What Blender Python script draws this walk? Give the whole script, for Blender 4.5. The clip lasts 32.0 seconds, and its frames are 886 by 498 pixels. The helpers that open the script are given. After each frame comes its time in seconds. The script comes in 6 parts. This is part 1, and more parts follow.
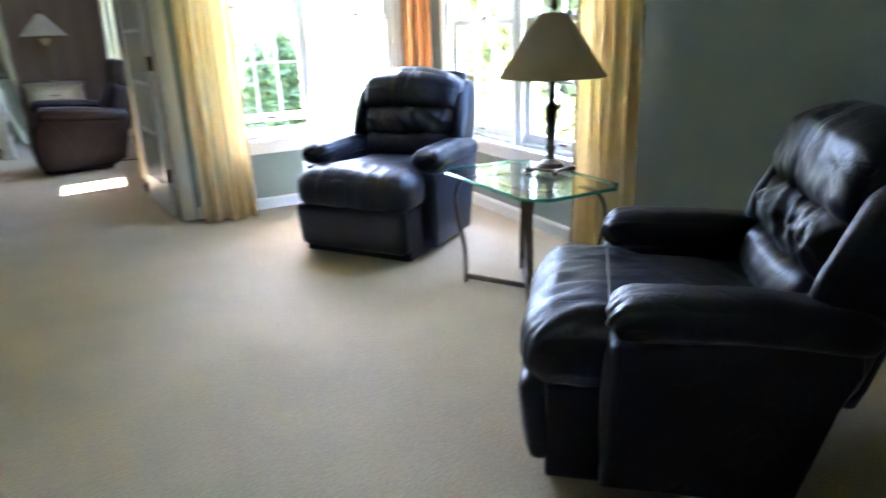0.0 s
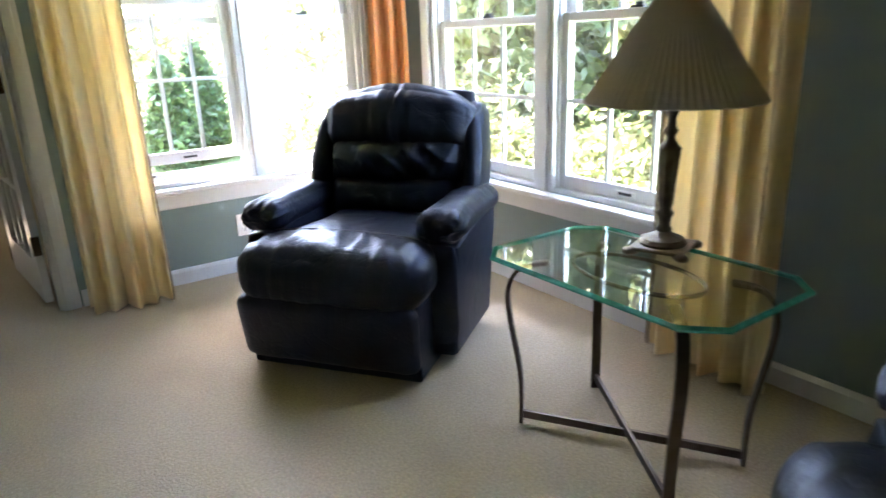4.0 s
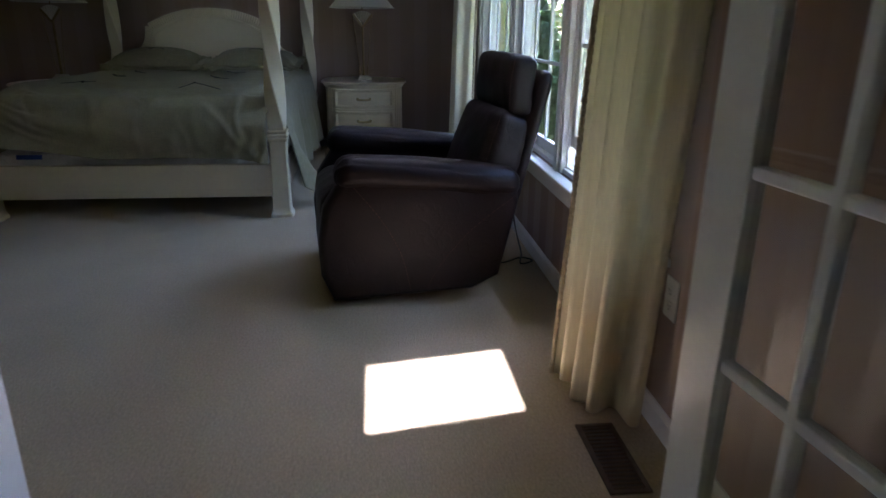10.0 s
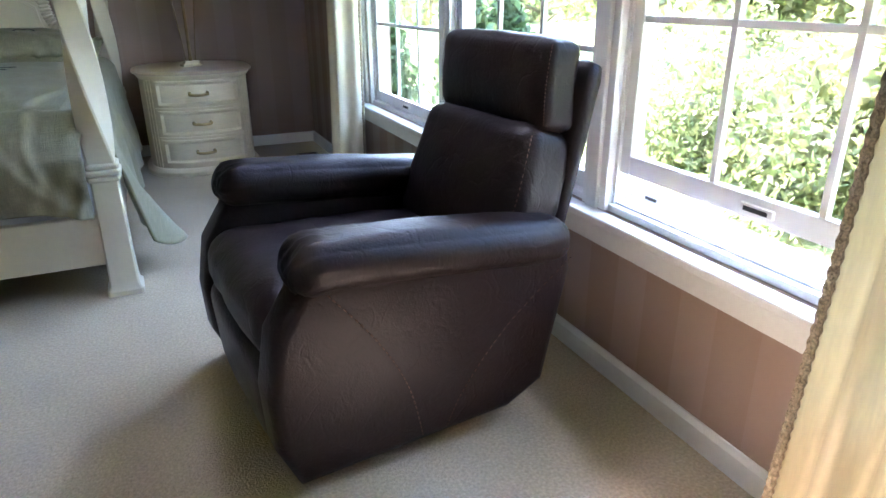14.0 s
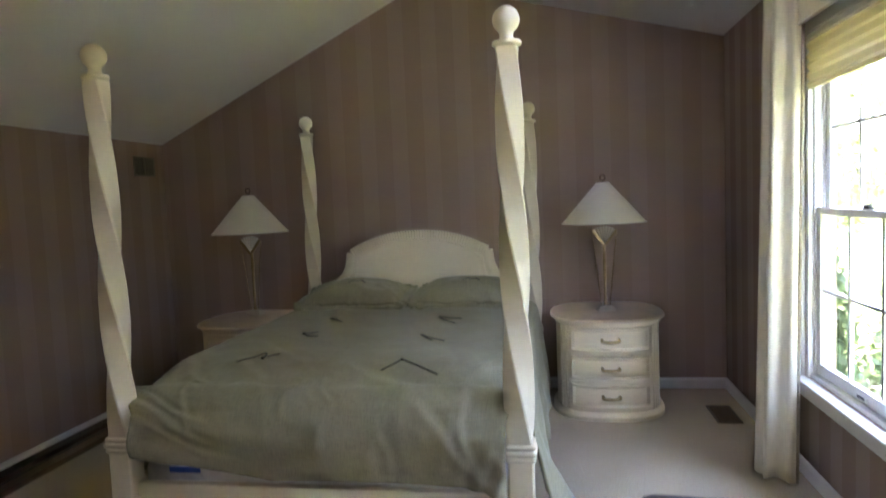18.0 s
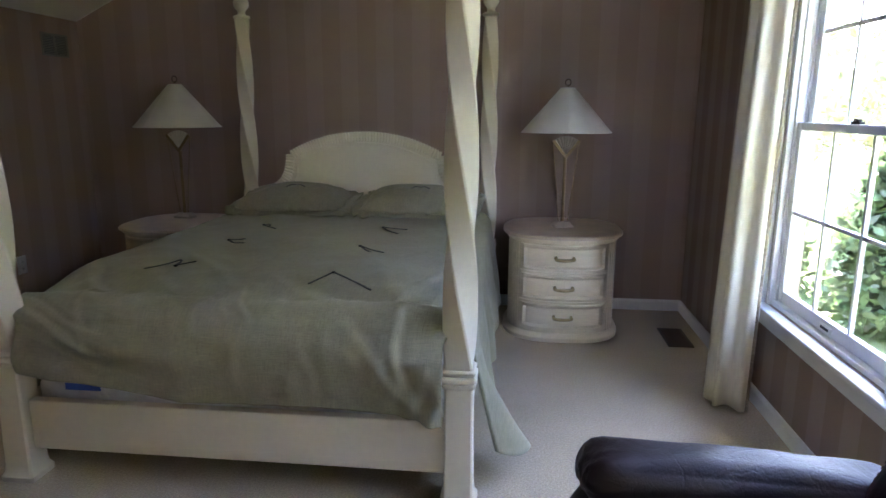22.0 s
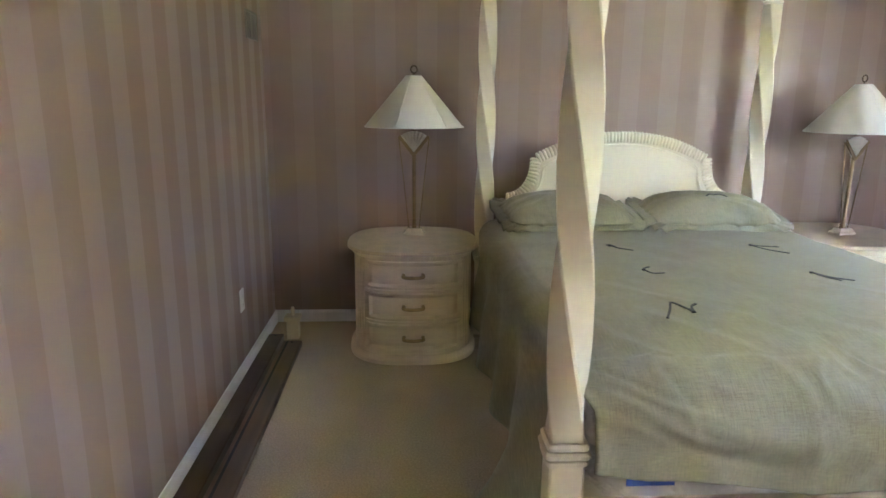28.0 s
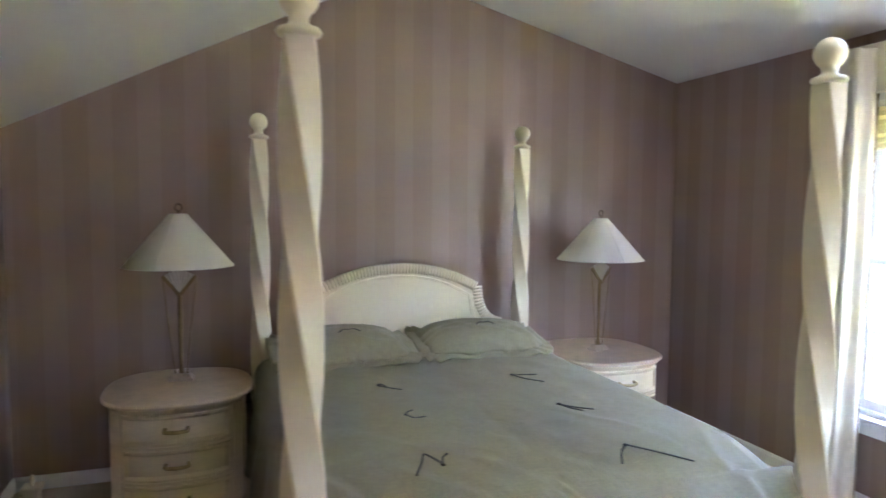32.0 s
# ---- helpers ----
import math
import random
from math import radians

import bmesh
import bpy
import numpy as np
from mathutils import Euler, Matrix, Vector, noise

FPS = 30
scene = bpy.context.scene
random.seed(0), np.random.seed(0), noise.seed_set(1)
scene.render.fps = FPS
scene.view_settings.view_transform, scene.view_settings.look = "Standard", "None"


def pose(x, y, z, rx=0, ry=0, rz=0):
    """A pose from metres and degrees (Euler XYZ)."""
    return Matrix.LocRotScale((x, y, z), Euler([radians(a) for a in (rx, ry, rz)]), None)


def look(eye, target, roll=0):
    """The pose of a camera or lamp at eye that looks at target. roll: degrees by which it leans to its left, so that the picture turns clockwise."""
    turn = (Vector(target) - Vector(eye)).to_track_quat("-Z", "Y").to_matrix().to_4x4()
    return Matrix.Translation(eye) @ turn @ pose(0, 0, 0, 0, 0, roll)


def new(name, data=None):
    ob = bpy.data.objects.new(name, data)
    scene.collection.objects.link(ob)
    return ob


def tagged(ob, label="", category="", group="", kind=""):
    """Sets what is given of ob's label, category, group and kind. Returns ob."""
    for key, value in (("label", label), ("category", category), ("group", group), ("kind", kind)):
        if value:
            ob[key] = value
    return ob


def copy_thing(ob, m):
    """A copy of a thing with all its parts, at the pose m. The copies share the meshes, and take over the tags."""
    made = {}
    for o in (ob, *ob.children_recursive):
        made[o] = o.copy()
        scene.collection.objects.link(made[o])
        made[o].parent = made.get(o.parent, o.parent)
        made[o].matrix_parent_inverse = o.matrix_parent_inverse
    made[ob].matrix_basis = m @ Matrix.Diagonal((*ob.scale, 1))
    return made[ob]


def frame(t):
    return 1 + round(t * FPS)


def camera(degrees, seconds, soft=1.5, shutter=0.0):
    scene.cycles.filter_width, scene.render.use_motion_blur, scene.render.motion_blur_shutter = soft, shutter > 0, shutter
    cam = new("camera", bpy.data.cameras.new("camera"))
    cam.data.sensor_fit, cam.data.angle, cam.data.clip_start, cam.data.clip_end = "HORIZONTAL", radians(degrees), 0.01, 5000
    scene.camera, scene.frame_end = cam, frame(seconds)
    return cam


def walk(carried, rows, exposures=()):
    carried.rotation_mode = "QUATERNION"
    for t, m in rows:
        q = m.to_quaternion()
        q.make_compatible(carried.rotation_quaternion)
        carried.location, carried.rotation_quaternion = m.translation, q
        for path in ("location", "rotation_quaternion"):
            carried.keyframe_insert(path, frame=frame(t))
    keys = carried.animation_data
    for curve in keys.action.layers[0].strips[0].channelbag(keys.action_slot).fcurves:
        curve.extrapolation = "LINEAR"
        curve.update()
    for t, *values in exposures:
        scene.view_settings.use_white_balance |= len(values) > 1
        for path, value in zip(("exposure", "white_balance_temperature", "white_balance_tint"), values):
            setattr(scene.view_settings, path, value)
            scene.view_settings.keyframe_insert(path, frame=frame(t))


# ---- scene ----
cam = camera(68.4, 32.0, soft=1.5, shutter=0.5)
PATH = [
    (0, (2.261, 0.731, 1.172), (3.139, 2.41, 0.531), -2.0),
    (0.5, (2.337, 0.921, 1.151), (3.463, 2.44, 0.498), 0.5),
    (1, (2.465, 1.045, 1.13), (3.609, 2.522, 0.416), -0.1),
    (1.5, (2.563, 1.203, 1.133), (3.599, 2.757, 0.418), -1.7),
    (2, (2.543, 1.334, 1.147), (3.699, 2.825, 0.484), -1.3),
    (2.5, (2.482, 1.471, 1.185), (3.775, 2.88, 0.6), -1.1),
    (4.5, (2.566, 2.164, 1.112), (3.543, 3.791, 0.481), -0.5),
    (5, (2.57, 2.342, 1.102), (3.402, 4.029, 0.422), 3.2),
    (5.5, (2.646, 2.596, 1.111), (3.035, 4.413, 0.371), 2.7),
    (6, (2.566, 2.832, 1.101), (2.766, 4.703, 0.422), 1.4),
    (6.5, (2.429, 3.086, 1.121), (2.658, 4.964, 0.472), 1.0),
    (7, (2.391, 3.341, 1.111), (2.451, 5.241, 0.49), 1.6),
    (7.5, (2.338, 3.663, 1.106), (2.092, 5.541, 0.462), 2.4),
    (8, (2.239, 3.908, 1.09), (2.174, 5.819, 0.503), 1.8),
    (8.5, (2.156, 4.19, 1.093), (2.198, 6.087, 0.461), 3.0),
    (9, (2.135, 4.515, 1.088), (2.023, 6.399, 0.426), 3.6),
    (9.5, (2.046, 4.813, 1.077), (2.044, 6.701, 0.417), 1.3),
    (10, (1.984, 5.098, 1.095), (2.186, 6.981, 0.453), 0.6),
    (10.5, (1.976, 5.327, 1.099), (2.069, 7.19, 0.377), 1.4),
    (11, (1.937, 5.483, 1.086), (1.943, 7.344, 0.352), 0.8),
    (11.5, (1.792, 5.69, 1.096), (2.112, 7.539, 0.405), 1.4),
    (12, (1.717, 5.844, 1.077), (2.103, 7.674, 0.368), 2.2),
    (12.5, (1.682, 6.06, 1.092), (1.936, 7.899, 0.346), 0.5),
    (13, (1.686, 6.238, 1.059), (2.034, 8.046, 0.278), -0.7),
    (13.5, (1.653, 6.335, 1.079), (2.364, 8.039, 0.311), -1.6),
    (15.5, (1.597, 6.353, 1.127), (2.339, 8.094, 0.48), 1.3),
    (16, (1.593, 6.414, 1.136), (2.273, 8.189, 0.513), 1.8),
    (16.5, (1.596, 6.541, 1.201), (1.838, 8.446, 0.641), 1.8),
    (17, (1.686, 6.605, 1.319), (1.375, 8.52, 0.833), 2.1),
    (17.5, (1.675, 6.622, 1.418), (1.3, 8.557, 1.082), -0.7),
    (18, (1.562, 6.596, 1.454), (1.231, 8.562, 1.302), -2.5),
    (18.5, (1.564, 6.583, 1.509), (1.211, 8.551, 1.497), -2.3),
    (19, (1.588, 6.571, 1.501), (1.249, 8.542, 1.499), -1.2),
    (19.5, (1.614, 6.601, 1.479), (1.212, 8.556, 1.349), -1.1),
    (20, (1.697, 6.65, 1.438), (1.341, 8.593, 1.128), 1.7),
    (20.5, (1.671, 6.783, 1.439), (1.604, 8.76, 1.141), 3.1),
    (21, (1.575, 6.883, 1.432), (1.706, 8.859, 1.154), 4.6),
    (21.5, (1.571, 6.94, 1.404), (1.503, 8.908, 1.05), 1.6),
    (22, (1.587, 6.925, 1.385), (1.378, 8.87, 0.967), 0.2),
    (22.5, (1.477, 6.851, 1.372), (1.23, 8.796, 0.975), -0.3),
    (23, (1.259, 6.817, 1.34), (1.102, 8.773, 0.953), -3.2),
    (23.5, (1.115, 6.906, 1.328), (0.94, 8.859, 0.933), 1.9),
    (24, (0.932, 7.097, 1.313), (0.6, 9.023, 0.887), 1.3),
    (24.5, (0.694, 7.133, 1.315), (0.398, 9.056, 0.849), -2.0),
    (25, (0.479, 7.121, 1.327), (0.392, 9.044, 0.786), -0.6),
    (25.5, (0.153, 7.239, 1.305), (0.046, 9.173, 0.805), -0.8),
    (26, (-0.06, 7.334, 1.313), (-0.137, 9.254, 0.759), 0.3),
    (26.5, (-0.279, 7.275, 1.344), (-0.225, 9.208, 0.835), -1.5),
    (28.5, (-0.739, 7.471, 1.431), (-0.611, 9.428, 1.035), 1.2),
    (29, (-0.774, 7.491, 1.428), (-0.503, 9.457, 1.185), -0.8),
    (29.5, (-0.755, 7.463, 1.51), (-0.434, 9.435, 1.425), 0.7),
    (30, (-0.685, 7.428, 1.619), (-0.32, 9.394, 1.62), 0.1),
    (30.5, (-0.711, 7.425, 1.655), (-0.297, 9.378, 1.779), -0.4),
    (31, (-0.708, 7.424, 1.638), (-0.272, 9.376, 1.647), 0.5),
    (31.5, (-0.602, 7.407, 1.625), (-0.08, 9.334, 1.515), 0.5),
    (32, (-0.434, 7.42, 1.603), (0.211, 9.309, 1.466), 0.4),
]
EXPOSURES = [(0, 6.8, 6200, 20), (2.5, 7.0, 6300, 19), (5, 5.3, 6850, 22), (6, 5.12, 6450, 24), (7, 4.52, 6350, 24), (8, 4.4, 6350, 21), (9, 4.6, 5900, 28), (10, 5.45, 6050, 25), (11, 5.92, 6050, 23), (13, 7.2, 6350, 22), (15.5, 7.0, 5850, 25), (16, 7.08, 6300, 26), (17, 7.12, 7350, 27), (18, 7.3, 6700, 32), (19, 7.35, 6400, 33), (20, 7.3, 6300, 32), (21, 7.0, 6150, 32), (22, 6.95, 6350, 34), (23, 7.45, 6700, 32), (24, 7.7, 6850, 32), (25, 7.5, 6650, 32), (26, 8.3, 6600, 32), (28.5, 8.85, 6300, 31), (29, 8.85, 6300, 32), (30, 8.5, 6050, 36), (31, 8.3, 6050, 36), (32, 8.32, 6100, 36)]
walk(cam, [(t, look(eye, target, roll)) for t, eye, target, roll in PATH], EXPOSURES)

# ---- light ----
SUN_AZ, SUN_EL = 90.0, 57.0      # degrees from +x towards +y, and above the horizon
world = bpy.data.worlds.new("sky")
scene.world = world
world.use_nodes = True
sky = world.node_tree.nodes.new("ShaderNodeTexSky")
sky.sky_type = "NISHITA"
sky.sun_disc = False
sky.sun_elevation = radians(SUN_EL)
sky.sun_rotation = radians(90 - SUN_AZ)
world.node_tree.links.new(sky.outputs["Color"], world.node_tree.nodes["Background"].inputs["Color"])
world.node_tree.nodes["Background"].inputs["Strength"].default_value = 0.15
sun = new("sun", bpy.data.lights.new("sun", "SUN"))
sun.data.energy, sun.data.angle, sun.data.color = 2.8, radians(0.53), (1.0, 0.95, 0.89)
_s = (math.cos(radians(SUN_EL)) * math.cos(radians(SUN_AZ)), math.cos(radians(SUN_EL)) * math.sin(radians(SUN_AZ)), math.sin(radians(SUN_EL)))
sun.matrix_world = look((20 * _s[0], 20 * _s[1], 20 * _s[2]), (0, 0, 0))


# ---- materials ----
def material(name, color, rough=0.5, metal=0.0, grain=None, stain=None, bump=None, spec=0.5, sheen=0.0, coat=0.0, translucent=0.0, stretch=(1, 1, 1)):
    """A principled surface. grain and stain: (scale, amount) of fine and broad changes of colour; bump: (scale, metres)."""
    m = bpy.data.materials.new(name)
    m.use_nodes = True
    n, l = m.node_tree.nodes, m.node_tree.links
    p = n["Principled BSDF"]
    p.inputs["Roughness"].default_value = rough
    p.inputs["Metallic"].default_value = metal
    p.inputs["Specular IOR Level"].default_value = spec
    p.inputs["Sheen Weight"].default_value = sheen
    p.inputs["Coat Weight"].default_value = coat
    co = n.new("ShaderNodeTexCoord")
    mp = n.new("ShaderNodeMapping")
    mp.inputs["Scale"].default_value = stretch
    l.new(co.outputs["Object"], mp.inputs["Vector"])
    last = None
    for item in (stain, grain):
        if not item:
            continue
        tex = n.new("ShaderNodeTexNoise")
        tex.inputs["Scale"].default_value = item[0]
        tex.inputs["Detail"].default_value = 5
        l.new(mp.outputs["Vector"], tex.inputs["Vector"])
        ramp = n.new("ShaderNodeMapRange")
        ramp.inputs["From Min"].default_value, ramp.inputs["From Max"].default_value = 0.3, 0.7
        ramp.inputs["To Min"].default_value, ramp.inputs["To Max"].default_value = 1 - item[1], 1 + item[1]
        l.new(tex.outputs["Fac"], ramp.inputs["Value"])
        mul = n.new("ShaderNodeVectorMath")
        mul.operation = "SCALE"
        mul.inputs[0].default_value = color[:3]
        if last:
            l.new(last, mul.inputs[0])
        l.new(ramp.outputs["Result"], mul.inputs["Scale"])
        last = mul.outputs["Vector"]
    p.inputs["Base Color"].default_value = (*color[:3], 1)
    if last:
        l.new(last, p.inputs["Base Color"])
    if bump:
        tex = n.new("ShaderNodeTexNoise")
        tex.inputs["Scale"].default_value, tex.inputs["Detail"].default_value = bump[0], 4
        l.new(mp.outputs["Vector"], tex.inputs["Vector"])
        b = n.new("ShaderNodeBump")
        b.inputs["Distance"].default_value = bump[1]
        l.new(tex.outputs["Fac"], b.inputs["Height"])
        l.new(b.outputs["Normal"], p.inputs["Normal"])
    if translucent:
        tr = n.new("ShaderNodeBsdfTranslucent")
        if last:
            l.new(last, tr.inputs["Color"])
        else:
            tr.inputs["Color"].default_value = (*color[:3], 1)
        mix = n.new("ShaderNodeMixShader")
        mix.inputs["Fac"].default_value = translucent
        l.new(p.outputs["BSDF"], mix.inputs[1])
        l.new(tr.outputs["BSDF"], mix.inputs[2])
        l.new(mix.outputs["Shader"], n["Material Output"].inputs["Surface"])
    return m


def glass_material(name, tint=(1, 1, 1), mirror=0.04):
    """A thin clear sheet: light goes straight through, and the surface mirrors by Fresnel."""
    m = bpy.data.materials.new(name)
    m.use_nodes = True
    n, l = m.node_tree.nodes, m.node_tree.links
    n.remove(n["Principled BSDF"])
    clear, gloss, facing, mix = n.new("ShaderNodeBsdfTransparent"), n.new("ShaderNodeBsdfGlossy"), n.new("ShaderNodeLayerWeight"), n.new("ShaderNodeMixShader")
    clear.inputs["Color"].default_value = (*tint, 1)
    gloss.inputs["Roughness"].default_value = 0.0
    facing.inputs["Blend"].default_value = 0.5
    power, fit = n.new("ShaderNodeMath"), n.new("ShaderNodeMapRange")
    power.operation, power.inputs[1].default_value = "POWER", 5.0
    fit.inputs["To Min"].default_value, fit.inputs["To Max"].default_value = mirror, 0.9
    l.new(facing.outputs["Facing"], power.inputs[0])
    l.new(power.outputs[0], fit.inputs["Value"])
    l.new(fit.outputs["Result"], mix.inputs["Fac"])
    l.new(clear.outputs["BSDF"], mix.inputs[1])
    l.new(gloss.outputs["BSDF"], mix.inputs[2])
    l.new(mix.outputs["Shader"], n["Material Output"].inputs["Surface"])
    return m


def striped_paper(name, dull, satin, period):
    """Wallpaper in upright stripes, by turns dull and satin, of nearly one colour."""
    m = material(name, dull, 0.6, stain=(1.3, 0.05), bump=(240, 0.0006))
    n, l = m.node_tree.nodes, m.node_tree.links
    p = n["Principled BSDF"]
    geo, sep = n.new("ShaderNodeNewGeometry"), n.new("ShaderNodeSeparateXYZ")
    l.new(geo.outputs["Position"], sep.inputs["Vector"])
    add, div, saw, step = (n.new("ShaderNodeMath") for _ in range(4))
    l.new(sep.outputs["X"], add.inputs[0])
    l.new(sep.outputs["Y"], add.inputs[1])
    div.operation, saw.operation, step.operation = "DIVIDE", "FRACT", "GREATER_THAN"
    div.inputs[1].default_value, step.inputs[1].default_value = period, 0.52
    l.new(add.outputs[0], div.inputs[0])
    l.new(div.outputs[0], saw.inputs[0])
    l.new(saw.outputs[0], step.inputs[0])
    rough = n.new("ShaderNodeMapRange")
    rough.inputs["To Min"].default_value, rough.inputs["To Max"].default_value = 0.56, 0.40
    l.new(step.outputs[0], rough.inputs["Value"])
    l.new(rough.outputs["Result"], p.inputs["Roughness"])
    gloss = n.new("ShaderNodeMapRange")
    gloss.inputs["To Min"].default_value, gloss.inputs["To Max"].default_value = 0.42, 0.66
    l.new(step.outputs[0], gloss.inputs["Value"])
    l.new(gloss.outputs["Result"], p.inputs["Specular IOR Level"])
    tone = n.new("ShaderNodeMix")
    tone.data_type, tone.blend_type = "RGBA", "MULTIPLY"
    tone.inputs["Factor"].default_value = 1.0
    pick = n.new("ShaderNodeMix")
    pick.data_type = "RGBA"
    pick.inputs["A"].default_value, pick.inputs["B"].default_value = (1, 1, 1, 1), (*(s / d for s, d in zip(satin, dull)), 1)
    l.new(step.outputs[0], pick.inputs["Factor"])
    source = p.inputs["Base Color"].links[0].from_socket
    l.new(source, tone.inputs["A"])
    l.new(pick.outputs["Result"], tone.inputs["B"])
    l.new(tone.outputs["Result"], p.inputs["Base Color"])
    return m


def leather(name, color, rough, spec, crease, tint=(1, 1, 1)):
    """Glossy hide: fine pores and a net of soft creases."""
    m = material(name, color, rough, stain=(7, 0.25), grain=(120, 0.15), spec=spec)
    n, l = m.node_tree.nodes, m.node_tree.links
    p, co = n["Principled BSDF"], n["Texture Coordinate"]
    p.inputs["Specular Tint"].default_value = (*tint, 1)
    heights = []
    for scale, ridge, amount in ((190, False, 0.0007), (11, True, crease), (27, True, crease * 0.4)):
        tex = n.new("ShaderNodeTexNoise")
        tex.inputs["Scale"].default_value, tex.inputs["Detail"].default_value = scale, 2
        tex.inputs["Distortion"].default_value = 0.6 if ridge else 0.0
        l.new(co.outputs["Object"], tex.inputs["Vector"])
        out = tex.outputs["Fac"]
        if ridge:
            sub, ab, line = n.new("ShaderNodeMath"), n.new("ShaderNodeMath"), n.new("ShaderNodeMapRange")
            sub.operation, sub.inputs[1].default_value, ab.operation = "SUBTRACT", 0.5, "ABSOLUTE"
            line.interpolation_type = "SMOOTHSTEP"
            line.inputs["From Min"].default_value, line.inputs["From Max"].default_value = 0.0, 0.06
            l.new(out, sub.inputs[0])
            l.new(sub.outputs[0], ab.inputs[0])
            l.new(ab.outputs[0], line.inputs["Value"])
            out = line.outputs["Result"]
        mul = n.new("ShaderNodeMath")
        mul.operation, mul.inputs[1].default_value = "MULTIPLY", amount
        l.new(out, mul.inputs[0])
        heights.append(mul.outputs[0])
    total = heights[0]
    for h in heights[1:]:
        add = n.new("ShaderNodeMath")
        l.new(total, add.inputs[0])
        l.new(h, add.inputs[1])
        total = add.outputs[0]
    b = n.new("ShaderNodeBump")
    b.inputs["Distance"].default_value = 1.0
    l.new(total, b.inputs["Height"])
    l.new(b.outputs["Normal"], p.inputs["Normal"])
    return m


def leaf_material(name, color):
    m = material(name, color, 0.5, translucent=0.45)
    n, l = m.node_tree.nodes, m.node_tree.links
    geo, hsv = n.new("ShaderNodeNewGeometry"), n.new("ShaderNodeHueSaturation")
    hsv.inputs["Color"].default_value = (*color, 1)
    span = n.new("ShaderNodeMapRange")
    span.inputs["To Min"].default_value, span.inputs["To Max"].default_value = 0.55, 1.5
    l.new(geo.outputs["Random Per Island"], span.inputs["Value"])
    l.new(span.outputs["Result"], hsv.inputs["Value"])
    hue = n.new("ShaderNodeMapRange")
    hue.inputs["To Min"].default_value, hue.inputs["To Max"].default_value = 0.47, 0.53
    l.new(geo.outputs["Random Per Island"], hue.inputs["Value"])
    l.new(hue.outputs["Result"], hsv.inputs["Hue"])
    l.new(hsv.outputs["Color"], n["Principled BSDF"].inputs["Base Color"])
    l.new(hsv.outputs["Color"], n["Translucent BSDF"].inputs["Color"])
    return m


CARPET = material("carpet", (0.46, 0.367, 0.248), 0.95, grain=(120, 0.20), stain=(1.7, 0.10), bump=(160, 0.004), spec=0.1, sheen=0.2)
GREEN = material("green_paint", (0.20, 0.26, 0.235), 0.6, stain=(1.5, 0.04), bump=(180, 0.0008))
PAPER = striped_paper("striped_wallpaper", (0.318, 0.222, 0.176), (0.326, 0.228, 0.182), 0.25)
CEILING = material("ceiling_paint", (0.74, 0.725, 0.69), 0.85, stain=(0.9, 0.03), bump=(90, 0.0015))
TRIM = material("white_trim_paint", (0.78, 0.78, 0.76), 0.35, grain=(60, 0.02), stain=(3, 0.03))
VINYL = material("white_window_vinyl", (0.8, 0.8, 0.79), 0.3, stain=(4, 0.03))
GLASS = glass_material("window_glass")
DOOR_GLASS = glass_material("door_glass", (0.96, 0.97, 0.96), 0.10)
GLASS_TINTED = glass_material("tinted_window_glass", (0.58, 0.60, 0.585))
SKY_GLASS = glass_material("skylight_glass", (0.62, 0.63, 0.66))
BRASS = material("aged_brass", (0.52, 0.38, 0.19), 0.34, 1.0, stain=(20, 0.08))
DARKBRONZE = material("dark_hinge_bronze", (0.10, 0.06, 0.035), 0.45, 0.8, stain=(25, 0.15))
PLATE = material("white_plastic", (0.82, 0.82, 0.79), 0.35, stain=(8, 0.02))
SLOT = material("dark_slot", (0.03, 0.03, 0.03), 0.6, grain=(50, 0.1))
VENT = material("brown_metal", (0.10, 0.065, 0.04), 0.5, 0.4, grain=(70, 0.15))
LAWN = material("lawn", (0.150, 0.185, 0.075), 0.9, grain=(30, 0.35), stain=(0.35, 0.3), bump=(12, 0.05), spec=0.1)
BARK = material("bark", (0.13, 0.09, 0.06), 0.9, grain=(14, 0.3), bump=(18, 0.03), stretch=(1, 1, 0.25))
LEAF = leaf_material("broad_leaves", (0.125, 0.145, 0.06))
LEAF_LIGHT = leaf_material("young_leaves", (0.215, 0.225, 0.09))
CONIFER = leaf_material("conifer_sprays", (0.085, 0.13, 0.055))
SIDING = material("siding", (0.6, 0.58, 0.53), 0.6, stain=(2, 0.06))
ROOFING = material("roof_shingle", (0.12, 0.11, 0.10), 0.9, grain=(30, 0.25), bump=(25, 0.01))


# ---- building helpers ----
def part(name, bm, mat, parent=None, label="", smooth=False, pose_at=None):
    """Links a bmesh as one mesh object, under a thing or a part."""
    me = bpy.data.meshes.new(name)
    bm.normal_update()
    bm.to_mesh(me)
    bm.free()
    for one in mat if isinstance(mat, (list, tuple)) else (mat,):
        me.materials.append(one)
    if smooth:
        me.shade_smooth()
        if smooth != "all":
            me.set_sharp_from_angle(angle=radians(28))
    ob = new(name, me)
    if parent:
        ob.parent = parent
    if pose_at is not None:
        ob.matrix_basis = pose_at
    if label:
        ob["label"] = label
    return ob


def again(ob, m, parent=None):
    """Another object on the same mesh."""
    o = ob.copy()
    scene.collection.objects.link(o)
    o.parent = parent or ob.parent
    o.matrix_basis = m
    return o


def thing(name, label, category, m, group="", kind=""):
    ob = new(name)
    ob.empty_display_size = 0.1
    ob.matrix_basis = m
    return tagged(ob, label, category, group, kind)


